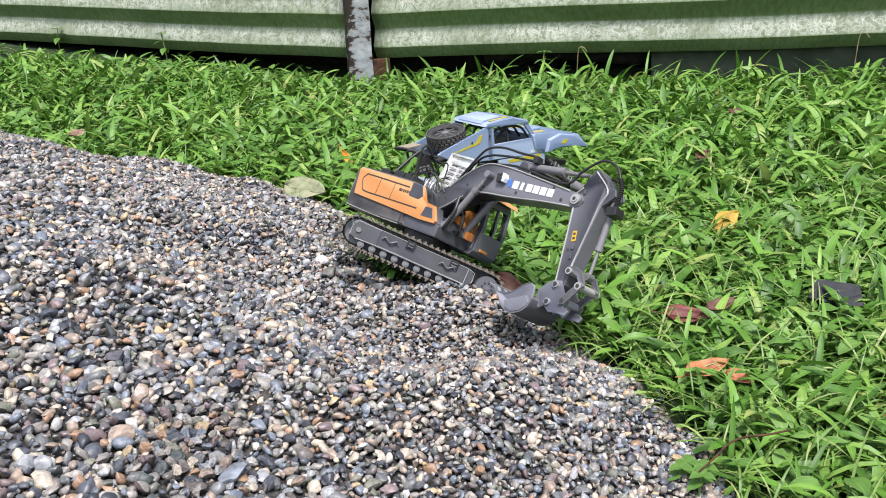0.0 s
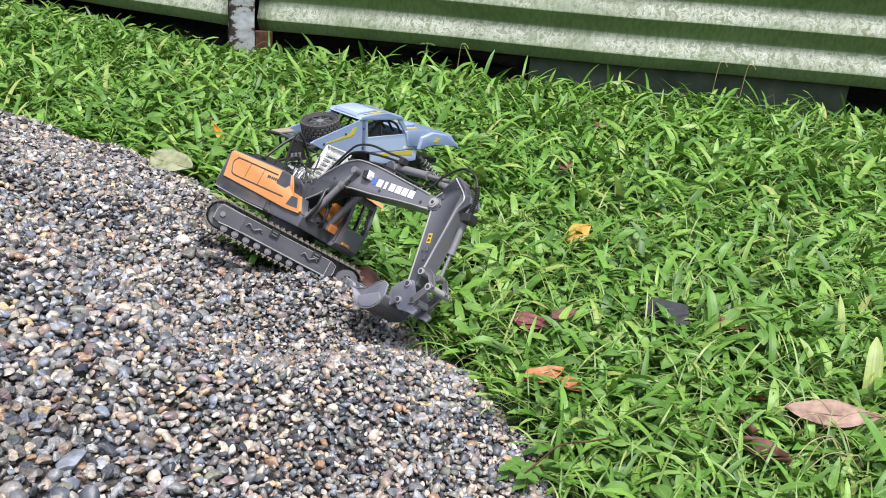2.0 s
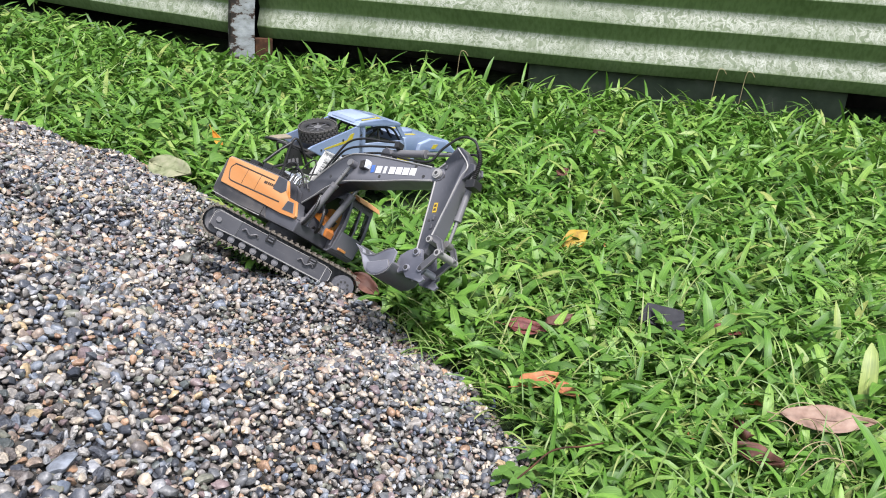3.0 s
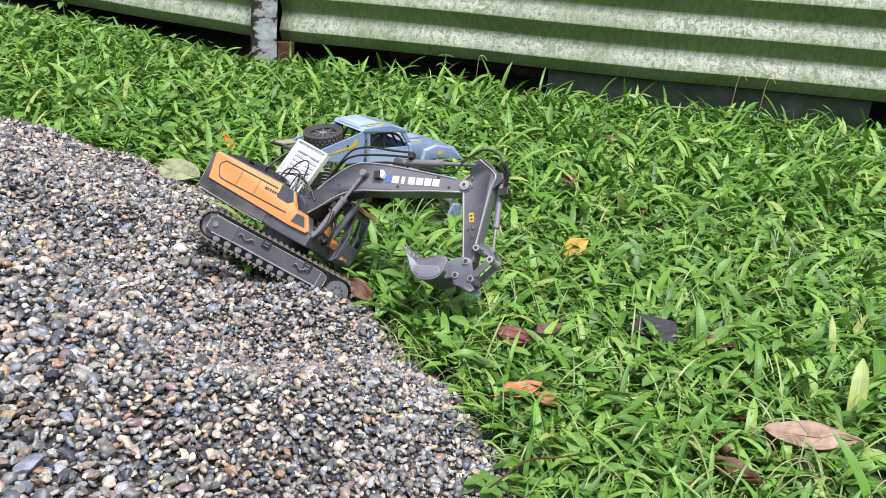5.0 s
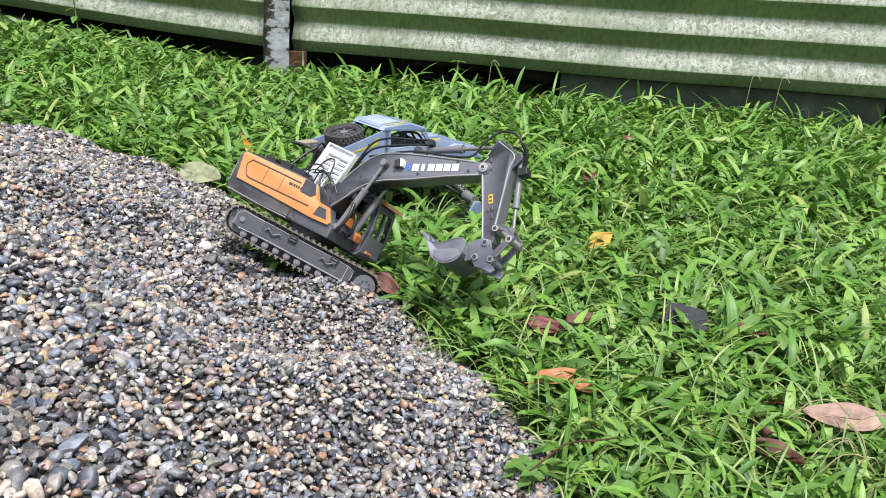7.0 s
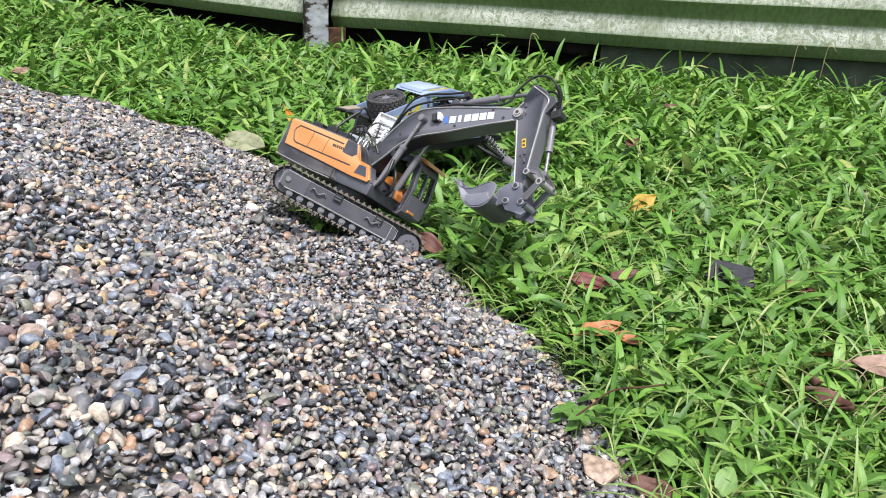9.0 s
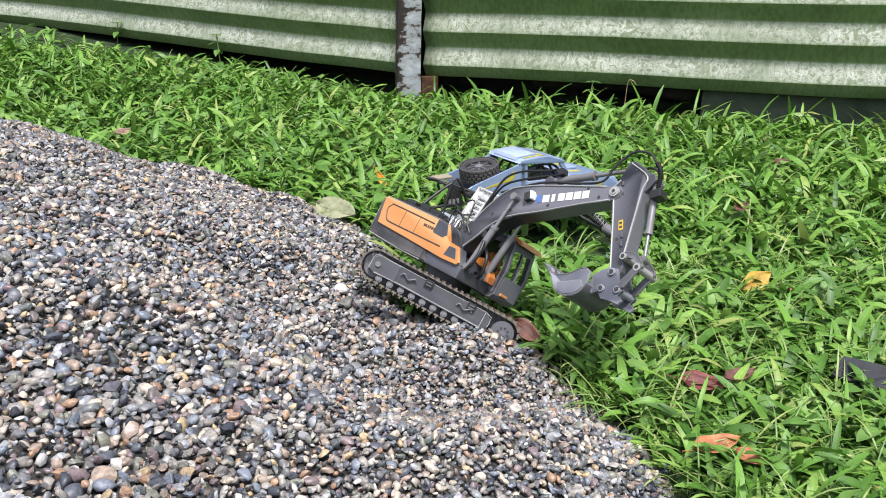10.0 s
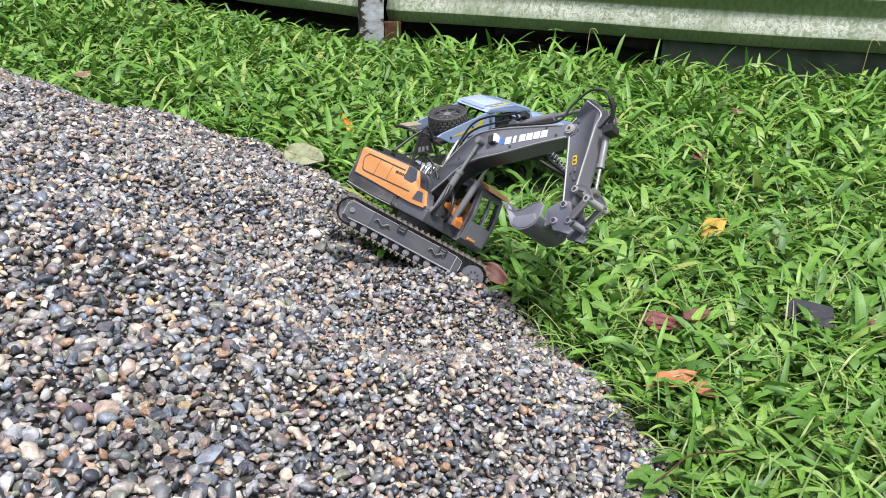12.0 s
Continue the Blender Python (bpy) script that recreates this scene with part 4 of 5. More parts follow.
part("boom_bracket", slab([(-0.012, 0.066), (-0.012, 0.118), (0.01, 0.128), (0.032, 0.118), (0.05, 0.09), (0.092, 0.082), (0.095, 0.066)], -0.009, -0.003, 0.002), M_GREY, body)

# cab: rounded dark frame with open windows, orange seat and visor
def window_frame(outline, hole, y0, y1):
    bm = bmesh.new()
    n = len(outline)
    rings = []
    for y in (y0, y1):
        rings.append([[bm.verts.new((x, y, z)) for x, z in loop] for loop in (outline, hole)])
    for i in range(n):
        j = (i + 1) % n
        (o0, h0), (o1, h1) = rings
        for quad in ((o0[i], o0[j], h0[j], h0[i]), (o1[j], o1[i], h1[i], h1[j]), (o0[j], o0[i], o1[i], o1[j]), (h0[i], h0[j], h1[j], h1[i])):
            bm.faces.new(quad)
    return bm


def inset(pts, f, g):
    cx, cz = sum(p[0] for p in pts) / len(pts), sum(p[1] for p in pts) / len(pts)
    return [(cx + (x - cx) * f, cz + (z - cz) * g) for x, z in pts]


side_o = [(0.012, 0.05), (0.012, 0.15), (0.02, 0.158), (0.084, 0.158), (0.096, 0.15), (0.108, 0.1), (0.106, 0.054), (0.1, 0.046), (0.03, 0.046)]
side_h = [(0.026, 0.086), (0.026, 0.14), (0.03, 0.146), (0.078, 0.146), (0.085, 0.142), (0.096, 0.1), (0.094, 0.082), (0.09, 0.078), (0.034, 0.078)]
cab = keyed(part("cab", window_frame(side_o, side_h, 0.016, 0.023), M_GREY, excavator, "dark grey rounded cab frame with open windows", smooth=30), at_upper)
part("cab_side", window_frame(side_o, side_h, 0.071, 0.078), M_GREY, cab)
part("cab_floor", slab([(0.012, 0.044), (0.012, 0.058), (0.106, 0.06), (0.104, 0.05), (0.098, 0.044)], 0.016, 0.078, 0.003), M_GREY, cab)
part("cab_roof", slab([(0.014, 0.152), (0.02, 0.162), (0.084, 0.162), (0.097, 0.153)], 0.014, 0.08, 0.003), M_GREY, cab)
part("cab_back", block(0.008, 0.016, 0.016, 0.078, 0.055, 0.155, 0.002), M_BLACK, cab)
# front frame: solid foot, two windows with a bar between
for y0, y1 in ((0.016, 0.0235), (0.0455, 0.0495), (0.0705, 0.078)):
    part("cab_pillar", slab([(0.1, 0.046), (0.107, 0.054), (0.109, 0.1), (0.097, 0.152), (0.09, 0.152), (0.1, 0.1)], y0, y1, 0.002), M_GREY, cab)
part("front_foot", slab([(0.098, 0.046), (0.107, 0.054), (0.1095, 0.09), (0.103, 0.09)], 0.02, 0.074, 0.002), M_GREY, cab)
part("front_foot", slab([(0.0985, 0.142), (0.0955, 0.153), (0.09, 0.153), (0.093, 0.142)], 0.02, 0.074, 0.001), M_GREY, cab)
part("visor", slab([(0.075, 0.161), (0.078, 0.167), (0.106, 0.162), (0.114, 0.154), (0.108, 0.154)], 0.02, 0.079, 0.0015), M_ORANGE, cab, "orange sun visor")
pane = part("windscreen", slab([(0.1045, 0.09), (0.1055, 0.1), (0.0945, 0.144), (0.0955, 0.144), (0.1065, 0.1), (0.1055, 0.09)], 0.023, 0.072), M_GLASS, cab, "clear plastic windscreen")
pane.visible_shadow = False
part("seat", slab([(0.035, 0.066), (0.028, 0.12), (0.038, 0.124), (0.05, 0.086), (0.082, 0.086), (0.084, 0.07)], 0.03, 0.062, 0.004), M_SEAT, cab, "orange operator seat")
part("lamp", block(0.105, 0.111, 0.03, 0.05, 0.056, 0.061, 0.001), M_ORANGE, cab, "small orange corner lamp")
for k in range(1):
    part("control_cable", hose([(0.05 + 0.012 * k, 0.012, 0.115), (0.06 + 0.012 * k, 0.006, 0.085 - 0.004 * k), (0.078 + 0.006 * k, 0.008, 0.075), (0.09, 0.012, 0.1 + 0.004 * k)], 0.0025, 8, 9, True), M_BLACK, body, smooth=60)

for k in range(1):
    part("ribbed_hose", hose([(0.096 - 0.012 * k, -0.054, 0.128), (0.103 - 0.014 * k, -0.058, 0.1), (0.095 - 0.012 * k, -0.057, 0.074), (0.078, -0.05, 0.063 + 0.006 * k), (0.06, -0.04, 0.07)], 0.0027, 8, 12, True), M_BLACK, body, "ribbed black hose", smooth=60)

for k in range(1):
    part("ribbed_hose", hose([(0.07 + 0.008 * k, -0.03 + 0.012 * k, 0.13), (0.1 + 0.006 * k, -0.034 + 0.014 * k, 0.105), (0.104 + 0.004 * k, -0.03 + 0.014 * k, 0.078), (0.09, -0.02 + 0.012 * k, 0.066), (0.07, -0.012 + 0.01 * k, 0.072)], 0.0026, 8, 12, True), M_BLACK, body, "ribbed black hose", smooth=60)
part("valve_block", slab([(0.036, 0.066), (0.038, 0.098), (0.062, 0.104), (0.082, 0.094), (0.1, 0.078), (0.1, 0.066)], -0.006, 0.014, 0.003), M_SEAT, body, "orange valve block beside the cab")

# boom
boom_outline = [(-0.012, -0.004), (-0.008, 0.008), (0.038, 0.027), (0.065, 0.046), (0.097, 0.063), (0.118, 0.069), (0.14, 0.069), (0.188, 0.058), (0.263, 0.0345), (0.305, 0.02), (0.33, 0.0125), (0.345, 0.008), (0.349, -0.002), (0.343, -0.011), (0.33, -0.013),
                (0.264, -0.004), (0.19, 0.004), (0.135, 0.012), (0.104, 0.012), (0.075, 0.004), (0.05, -0.009), (0.02, -0.022), (0.0, -0.02)]
boom = keyed(part("boom", slab(boom_outline, -0.017, 0.017, 0.0022), M_GREY, excavator, "dark grey curved boom with a white decal"), at_boom)
# Pale ribs along the boom rims: rubbed edges with painted highlight.
part("lit_edge_rib", hose([(x, -0.0172, z) for x, z in ((0.02, -0.0195), (0.05, -0.007), (0.075, 0.0055), (0.104, 0.0135), (0.135, 0.0135), (0.19, 0.0055), (0.264, -0.0025), (0.325, -0.011))], 0.0018, 6, 4), M_EDGE, boom, smooth=60)
part("lit_edge_rib", hose([(x, -0.0172, z) for x, z in ((0.04, 0.0265), (0.066, 0.0445), (0.098, 0.0615), (0.119, 0.0672), (0.14, 0.0672), (0.188, 0.0562), (0.262, 0.033), (0.32, 0.0145))], 0.0018, 6, 4), M_EDGE, boom, smooth=60)
for x, z in ((0.036, 0.006), (0.084, 0.03), (0.125, 0.026), (0.205, 0.013), (0.285, 0.0215), (0.305, -0.0005)):
    part("screw_hole", rod((x, -0.0176, z), (x, -0.0168, z), 0.003, sides=12), M_BLACK, boom)
pin = rod((BOOM_L, -0.021, 0), (BOOM_L, 0.021, 0), 0.0088, sides=20)
rod((BOOM_L, -0.0225, 0), (BOOM_L, -0.02, 0), 0.0055, sides=14, bm=pin)
part("pivot_pin", pin, M_EDGE, boom, smooth=40)
part("pivot_pin", rod((BOOM_L, -0.0232, 0), (BOOM_L, -0.022, 0), 0.003, sides=12), M_BLACK, boom)
part("pivot_pin", rod((0.14, -0.028, 0.044), (0.14, 0.028, 0.044), 0.007, sides=18), M_GREY, boom, smooth=40)
lamp = part("work_lamp", block(0.16, 0.176, -0.0255, -0.017, 0.031, 0.047, 0.002), M_BLACK, boom, "black finned work lamp")
for k in range(4):
    part("fin", block(0.1605 + 0.0028 * k, 0.162 + 0.0028 * k, -0.0265, -0.0245, 0.032, 0.046), M_BLACK, lamp)
part("lamp_lens", slab([(0.173, 0.031), (0.173, 0.047), (0.179, 0.045), (0.181, 0.037), (0.178, 0.03)], -0.0268, -0.017, 0.001), M_LENS, lamp, "white lamp lens")
part("decal_block", block(0.182, 0.190, -0.0176, -0.0168, 0.0235, 0.038), M_BLUEDECAL, boom, "blue decal block")
dirx, dirz = Vector((0.093, 0, -0.018)).normalized(), Vector((0.018, 0, 0.093)).normalized()
for k in range(6):
    o = Vector((0.194, 0, 0.0282)) + dirx * (0.0162 * k)
    w = 0.0065 if k == 1 else 0.0132
    bm = bmesh.new()
    x0 = o + dirx * (0.0026 if k == 1 else 0)
    p = [x0 - dirz * 0.0068, x0 + dirx * w - dirz * 0.0068, x0 + dirx * w + dirz * 0.0068, x0 + dirz * 0.0068]
    slab([(v.x, v.z) for v in p], -0.0178, -0.0168, 0.0, bm)
    part("decal_bar", bm, M_WHITE, boom, "plain white decal bar")
for y in (-0.01, 0.006):
    part("cylinder_lug", slab([(0.188, 0.055), (0.192, 0.072), (0.2, 0.0755), (0.208, 0.07), (0.22, 0.047)], y, y + 0.004, 0.001), M_GREY, boom)
for k, yy in enumerate((-0.012, -0.006)):
    part("hydraulic_hose", hose([(0.05, yy, 0.04), (0.085, yy - 0.003, 0.078), (0.11, yy - 0.004, 0.098 - 0.01 * k), (0.145, yy - 0.002, 0.1 - 0.013 * k), (0.19, yy, 0.088 - 0.008 * k), (0.225, yy, 0.08 - 0.008 * k)], 0.0021, 8, 8), M_BLACK, boom, smooth=60)
part("hose_clamp", block(0.222, 0.232, -0.015, 0.0, 0.068, 0.08, 0.001), M_BLACK, boom)
part("hydraulic_hose", hose([(0.1, -0.016, 0.07), (0.19, -0.016, 0.062), (0.27, -0.016, 0.036), (0.312, -0.016, 0.028), (0.333, -0.015, 0.048), (0.365, -0.012, 0.066), (0.393, -0.01, 0.056), (0.407, -0.01, 0.03)], 0.0021, 8, 8), M_BLACK, boom, smooth=60)
part("ribbed_hose", hose([(0.405, -0.01, 0.036), (0.411, -0.01, 0.018), (0.409, -0.01, 0.0), (0.404, -0.01, -0.018)], 0.0029, 8, 12, True), M_BLACK, boom, smooth=60)
part("hydraulic_hose", hose([(0.35, 0.004, 0.02), (0.365, 0.006, 0.038), (0.385, 0.006, 0.04), (0.402, 0.002, 0.022), (0.4, 0.0, -0.015)], 0.0021, 8, 8), M_BLACK, boom, smooth=60)

# stick
stick_outline = [(-0.05, 0.026), (-0.047, 0.036), (-0.03, 0.052), (-0.012, 0.06), (0.01, 0.05), (0.06, 0.034), (0.115, 0.017), (0.14, 0.011), (0.149, 0.003), (0.147, -0.007), (0.138, -0.009), (0.1, -0.0075), (0.01, -0.0045), (0.004, -0.01), (-0.006, -0.009), (-0.02, 0.008)]
stick = keyed(part("stick", slab(stick_outline, -0.015, 0.015, 0.002), M_GREY, excavator, "dark grey tapered dipper arm with a yellow sticker"), at_stick)
part("lit_edge_rib", hose([(x, -0.0152, z) for x, z in ((-0.045, 0.029), (-0.012, 0.056), (0.01, 0.0465), (0.06, 0.031), (0.115, 0.0145))], 0.0016, 6, 4), M_EDGE, stick, smooth=60)
part("lit_edge_rib", hose([(x, -0.0152, z) for x, z in ((-0.02, 0.0095), (-0.006, -0.0075), (0.01, -0.0035), (0.1, -0.0062), (0.136, -0.0078))], 0.0016, 6, 4), M_EDGE, stick, smooth=60)
part("sticker", block(0.052, 0.069, -0.0157, -0.0148, 0.006, 0.0138), M_YELLOW, stick, "yellow warning sticker")
for k in range(2):
    part("sticker_bar", block(0.055 + 0.007 * k, 0.059 + 0.007 * k, -0.016, -0.0155, 0.0075, 0.0122), M_GROOVE, stick, "dark plain bar")
for x, z in ((-0.03, 0.038), (0.083, 0.003), (0.005, 0.012)):
    part("screw_hole", rod((x, -0.0155, z), (x, -0.0148, z), 0.0026, sides=10), M_BLACK, stick)
for x, z in ((0.079, 0.012), (0.094, 0.011), (-0.012, 0.014)):
    part("lug", block(x - 0.004, x + 0.004, -0.0175, -0.0148, z - 0.002, z + 0.002, 0.001), M_GREY, stick)
part("pivot_pin", rod((STICK_L, -0.021, 0), (STICK_L, 0.021, 0), 0.0068, sides=18), M_EDGE, stick, smooth=40)
part("pivot_pin", rod((STICK_L, -0.0222, 0), (STICK_L, -0.02, 0), 0.0038, sides=12), M_BLACK, stick, smooth=40)
for y in (-0.014, 0.009):
    part("cylinder_lug", slab([(-0.018, 0.055), (-0.014, 0.068), (-0.003, 0.07), (0.012, 0.05)], y, y + 0.005, 0.001), M_GREY, stick)
part("hose_clamp", block(0.014, 0.028, -0.016, 0.006, 0.06, 0.078, 0.0015), M_BLACK, stick)

# bucket: two side plates, curved shell, lip with teeth, coupler ears
shell = [(0.029, 0.03), (0.036, 0.0455), (0.0505, 0.0545), (0.069, 0.0555), (0.0855, 0.0445), (0.0985, 0.021), (0.107, 0.009)]
shell = [(x, z * 0.86) for x, z in shell]
plate = shell + [(0.1134, 0.0), (0.104, 0.008), (0.093, 0.0138), (0.0705, 0.014), (0.0496, 0.004), (0.035, 0.001), (0.0268, 0.0064)]
BUCKET_Y = 0.039
bucket = keyed(part("bucket", slab(plate, -BUCKET_Y, -BUCKET_Y + 0.004, 0.001), M_BUCKET, excavator, "scraped grey metal digging bucket"), at_bucket)
part("side_plate", slab(plate, BUCKET_Y - 0.004, BUCKET_Y, 0.001), M_BUCKET, bucket)
part("side_rib", slab([(0.0833, 0.0275), (0.0395, 0.0215), (0.0345, 0.032), (0.04, 0.039), (0.0515, 0.045), (0.068, 0.0455), (0.0805, 0.038)], -BUCKET_Y - 0.0014, -BUCKET_Y, 0.0006), M_BUCKET, bucket)
bm = bmesh.new()
line = [(p.x, p.z) for p in smooth_line([(x, 0, z) for x, z in shell + [(0.1134, 0.0)]], 4)]
inner = [(x - 0.0025 * (1 if x > 0.05 else -0.6), z - 0.0035) for x, z in line]
slab(line + inner[::-1], -BUCKET_Y + 0.003, BUCKET_Y - 0.003, 0.0, bm)
part("shell", bm, M_GREY, bucket, smooth=40)
# Bright thin ribs stand for highlights on the bucket rim.
for rim in (plate[7:13], shell[:7], [(0.0833, 0.0275), (0.06, 0.0245), (0.0395, 0.0215), (0.0345, 0.032)]):
    part("lit_edge_rib", hose([(x, -BUCKET_Y - 0.0004, z) for x, z in rim], 0.0008, 5, 2), M_SATIN, bucket, smooth=60)
for k in range(5):
    y = -BUCKET_Y + 0.004 + k * 0.0195
    part("tooth", slab([(0.099, 0.011), (0.103, 0.003), (0.122, -0.0055), (0.109, 0.008)], y - 0.0035, y + 0.0045, 0.0008), M_BUCKET, bucket)
for y in (-0.021, 0.016):
    part("ear", slab([(-0.008, -0.006), (0.006, -0.008), (0.02, -0.003), (0.034, 0.006), (0.037, 0.02), (0.03, 0.036), (0.018, 0.031), (0.01, 0.043), (-0.004, 0.044), (-0.022, 0.05), (-0.028, 0.044), (-0.018, 0.036), (-0.026, 0.028), (-0.016, 0.018)], y, y + 0.005, 0.001), M_BUCKET, bucket)
for x, z in ((0.0, 0.0), (-0.017, 0.0275), (0.012, 0.027)):
    p2 = rod((x, -0.0245, z), (x, 0.0245, z), 0.0056, sides=16)
    part("pin", p2, M_BUCKET, bucket, smooth=40)
    part("pin", rod((x, -0.0258, z), (x, -0.024, z), 0.0037, sides=12), M_BLACK, bucket)


def ram(name, m_from, p, m_to, q, length, r, y_off, label):
    """Hydraulic cylinder: a barrel on one link and a polished rod on the other."""
    p, q = (p[0], p[1] + y_off, p[2]), (q[0], q[1] + y_off, q[2])
    bm = rod((-0.004, 0, 0), (length, 0, 0), r, sides=18)
    rod((length - 0.006, 0, 0), (length + 0.001, 0, 0), r * 1.18, sides=18, bm=bm)
    rod((0, -r * 1.2, 0), (0, r * 1.2, 0), r * 1.1, sides=14, bm=bm)
    barrel = keyed(part(name, bm, M_TRACKGREY, excavator, label, smooth=40), between(m_from, p, m_to, q))
    bm = rod((0, 0, 0), (length * 0.92, 0, 0), r * 0.55, sides=14)
    rod((0, -r * 1.2, 0), (0, r * 1.2, 0), r * 1.05, sides=14, bm=bm)
    keyed(part("piston_rod", bm, M_SATIN, excavator, "satin grey steel rod", smooth=40), between(m_to, q, m_from, p))
    return barrel


for dy in (-0.024, 0.024):
    b = ram("boom_cylinder", at_upper, (0.086, -0.026, 0.072), at_boom, (0.14, 0, 0.044), 0.088, 0.0062, dy, "dark grey boom cylinder")
    part("hose_boss", block(0.06, 0.072, -0.005, 0.005, 0.004, 0.012, 0.001), M_BLACK, b)
ram("stick_cylinder", at_boom, (0.2, 0, 0.068), at_stick, (-0.04, 0, 0.034), 0.088, 0.0068, 0.0, "dark grey dipper cylinder on top of the boom")
ram("bucket_cylinder", at_stick, (-0.004, 0, 0.063), at_stick, (0.122, 0, 0.042), 0.085, 0.0056, 0.0, "grey bucket cylinder along the dipper arm")
# bucket linkage: rocker on the stick, link to the bucket
for y in (-0.021, 0.0165):
    keyed(part("rocker_link", slab([(-0.006, -0.005), (-0.007, 0.004), (0.006, 0.012), (0.02, 0.014), (0.036, 0.006), (0.042, 0.0), (0.037, -0.006), (0.03, -0.002), (0.018, 0.005), (0.006, 0.001), (0.003, -0.006)], y, y + 0.0045, 0.001), M_TRACKGREY, excavator, "curved grey rocker link"),
          lambda j: at_stick(j) @ pose(0.118, 0, 0.018, 0, -52, 0))
    keyed(part("push_link", slab([(-0.007, -0.005), (-0.007, 0.005), (0.036, 0.006), (0.042, 0.0), (0.036, -0.006)], y - 0.004, y + 0.0005, 0.001), M_TRACKGREY, excavator, "grey push link"),
          between(at_stick, (0.144, 0, 0.044), at_bucket, (-0.017, 0, 0.0275)))
keyed(part("link_pin", rod((0.1435, -0.026, 0.0435), (0.1435, 0.026, 0.0435), 0.006, sides=18), M_EDGE, excavator, smooth=40), at_stick)
keyed(part("link_pin", rod((0.119, -0.024, 0.019), (0.119, 0.024, 0.019), 0.0055, sides=16), M_EDGE, excavator, smooth=40), at_stick)

for x, z, y in ((0.1435, 0.0435, -0.026), (0.119, 0.019, -0.024)):
    keyed(part("pin_recess", rod((x, y - 0.0008, z), (x, y + 0.0005, z), 0.0032, sides=12), M_BLACK, excavator, smooth=40), at_stick)




# ---- toy truck ----
TRUCK = pose(0.1613, 1.93, 0.0, 0, 0, 35)
truck = tagged(empty("toy_truck", TRUCK), "pale blue toy desert truck standing in the grass", "toy truck")
FAR = 0.125
roof = part("roof", slab([(-0.006, 0.231), (0.0, 0.2385), (0.05, 0.2415), (0.075, 0.2385), (0.118, 0.2285), (0.126, 0.2225), (0.12, 0.219), (0.0, 0.2285)], -0.002, FAR + 0.002, 0.003, seg=2), M_BLUE, truck, "pale blue roof with a yellow stripe", smooth=35)
part("roof_scoop", slab([(-0.004, 0.236), (0.0, 0.2435), (0.05, 0.246), (0.066, 0.2395)], 0.016, FAR - 0.016, 0.003), M_BLUE, roof, smooth=35)
part("stripe", slab([(0.012, 0.2405), (0.012, 0.2418), (0.062, 0.2425), (0.062, 0.241)], 0.006, 0.0115), M_LIME, roof, "yellow stripe")
part("stripe", slab([(0.062, 0.2405), (0.062, 0.2424), (0.0665, 0.2418), (0.0665, 0.24)], 0.006, 0.035), M_LIME, roof, "yellow stripe")
for y0 in (0.0, FAR - 0.006):
    near = y0 == 0.0
    part("rear_quarter", slab([(-0.14, 0.19), (-0.13, 0.194), (-0.02, 0.224), (0.0, 0.231), (0.014, 0.23), (0.014, 0.15), (-0.03, 0.154), (-0.108, 0.171)], y0, y0 + 0.006, 0.0018), M_BLUE, truck, "pale blue rear quarter panel")
    if near:
        part("stripe", slab([(-0.098, 0.184), (-0.096, 0.187), (-0.034, 0.2), (-0.024, 0.213), (-0.014, 0.215), (-0.02, 0.199), (-0.03, 0.194)], -0.0006, 0.0004), M_LIME, truck, "yellow stripe")
        for x, z in ((-0.105, 0.184), (-0.045, 0.201), (0.004, 0.163), (0.006, 0.208)):
            part("body_screw", rod((x, -0.0012, z), (x, 0.001, z), 0.0026, sides=10), M_BLACK, truck)
    door = part("door", slab([(0.012, 0.15), (0.012, 0.186), (0.142, 0.181), (0.178, 0.176), (0.178, 0.14), (0.1, 0.144)], y0, y0 + 0.006, 0.0015), M_BLUE, truck, "pale blue door panel")
    part("sill", slab([(0.03, 0.116), (0.03, 0.146), (0.1, 0.143), (0.176, 0.138), (0.172, 0.11)], y0 + 0.001, y0 + 0.007, 0.0015), M_BLUE, door, "pale blue sill with a yellow flash")
    if near:
        part("stripe", slab([(0.06, 0.134), (0.06, 0.1415), (0.16, 0.1385), (0.158, 0.126), (0.12, 0.131)], 0.0002, 0.0012), M_LIME, door, "yellow flash")
        for k in range(3):
            part("marking_bar", block(0.128 + 0.011 * k, 0.136 + 0.011 * k, -0.0006, 0.0004, 0.1455, 0.151), M_WHITE, door, "plain white bar")
    part("pillar", slab([(0.0, 0.15), (0.0, 0.235), (0.018, 0.232), (0.021, 0.15)], y0, y0 + 0.0075, 0.0015), M_BLUE, truck)
    part("pillar", slab([(0.108, 0.222), (0.12, 0.224), (0.148, 0.182), (0.136, 0.182)], y0, y0 + 0.0075, 0.0015), M_BLUE, truck)
hood = slab([(0.13, 0.19), (0.142, 0.1895), (0.2, 0.184), (0.25, 0.176), (0.283, 0.165), (0.303, 0.141), (0.3, 0.132), (0.27, 0.139), (0.22, 0.142), (0.178, 0.14), (0.14, 0.15)], -0.004, FAR + 0.004, 0.006, seg=3)
hood = part("hood", hood, M_BLUE, truck, "pale blue sloping hood and fenders", smooth=35)
for y0 in (-0.014, FAR - 0.012):
    part("fender", slab([(0.17, 0.142), (0.178, 0.17), (0.215, 0.179), (0.262, 0.168), (0.3, 0.14), (0.306, 0.128), (0.296, 0.13), (0.262, 0.146), (0.215, 0.152), (0.186, 0.14)], y0, y0 + 0.026, 0.004, seg=2), M_BLUE, hood, smooth=35)
part("hood_vent", block(0.17, 0.2, 0.045, 0.08, 0.184, 0.192, 0.003), M_BLUE, hood)
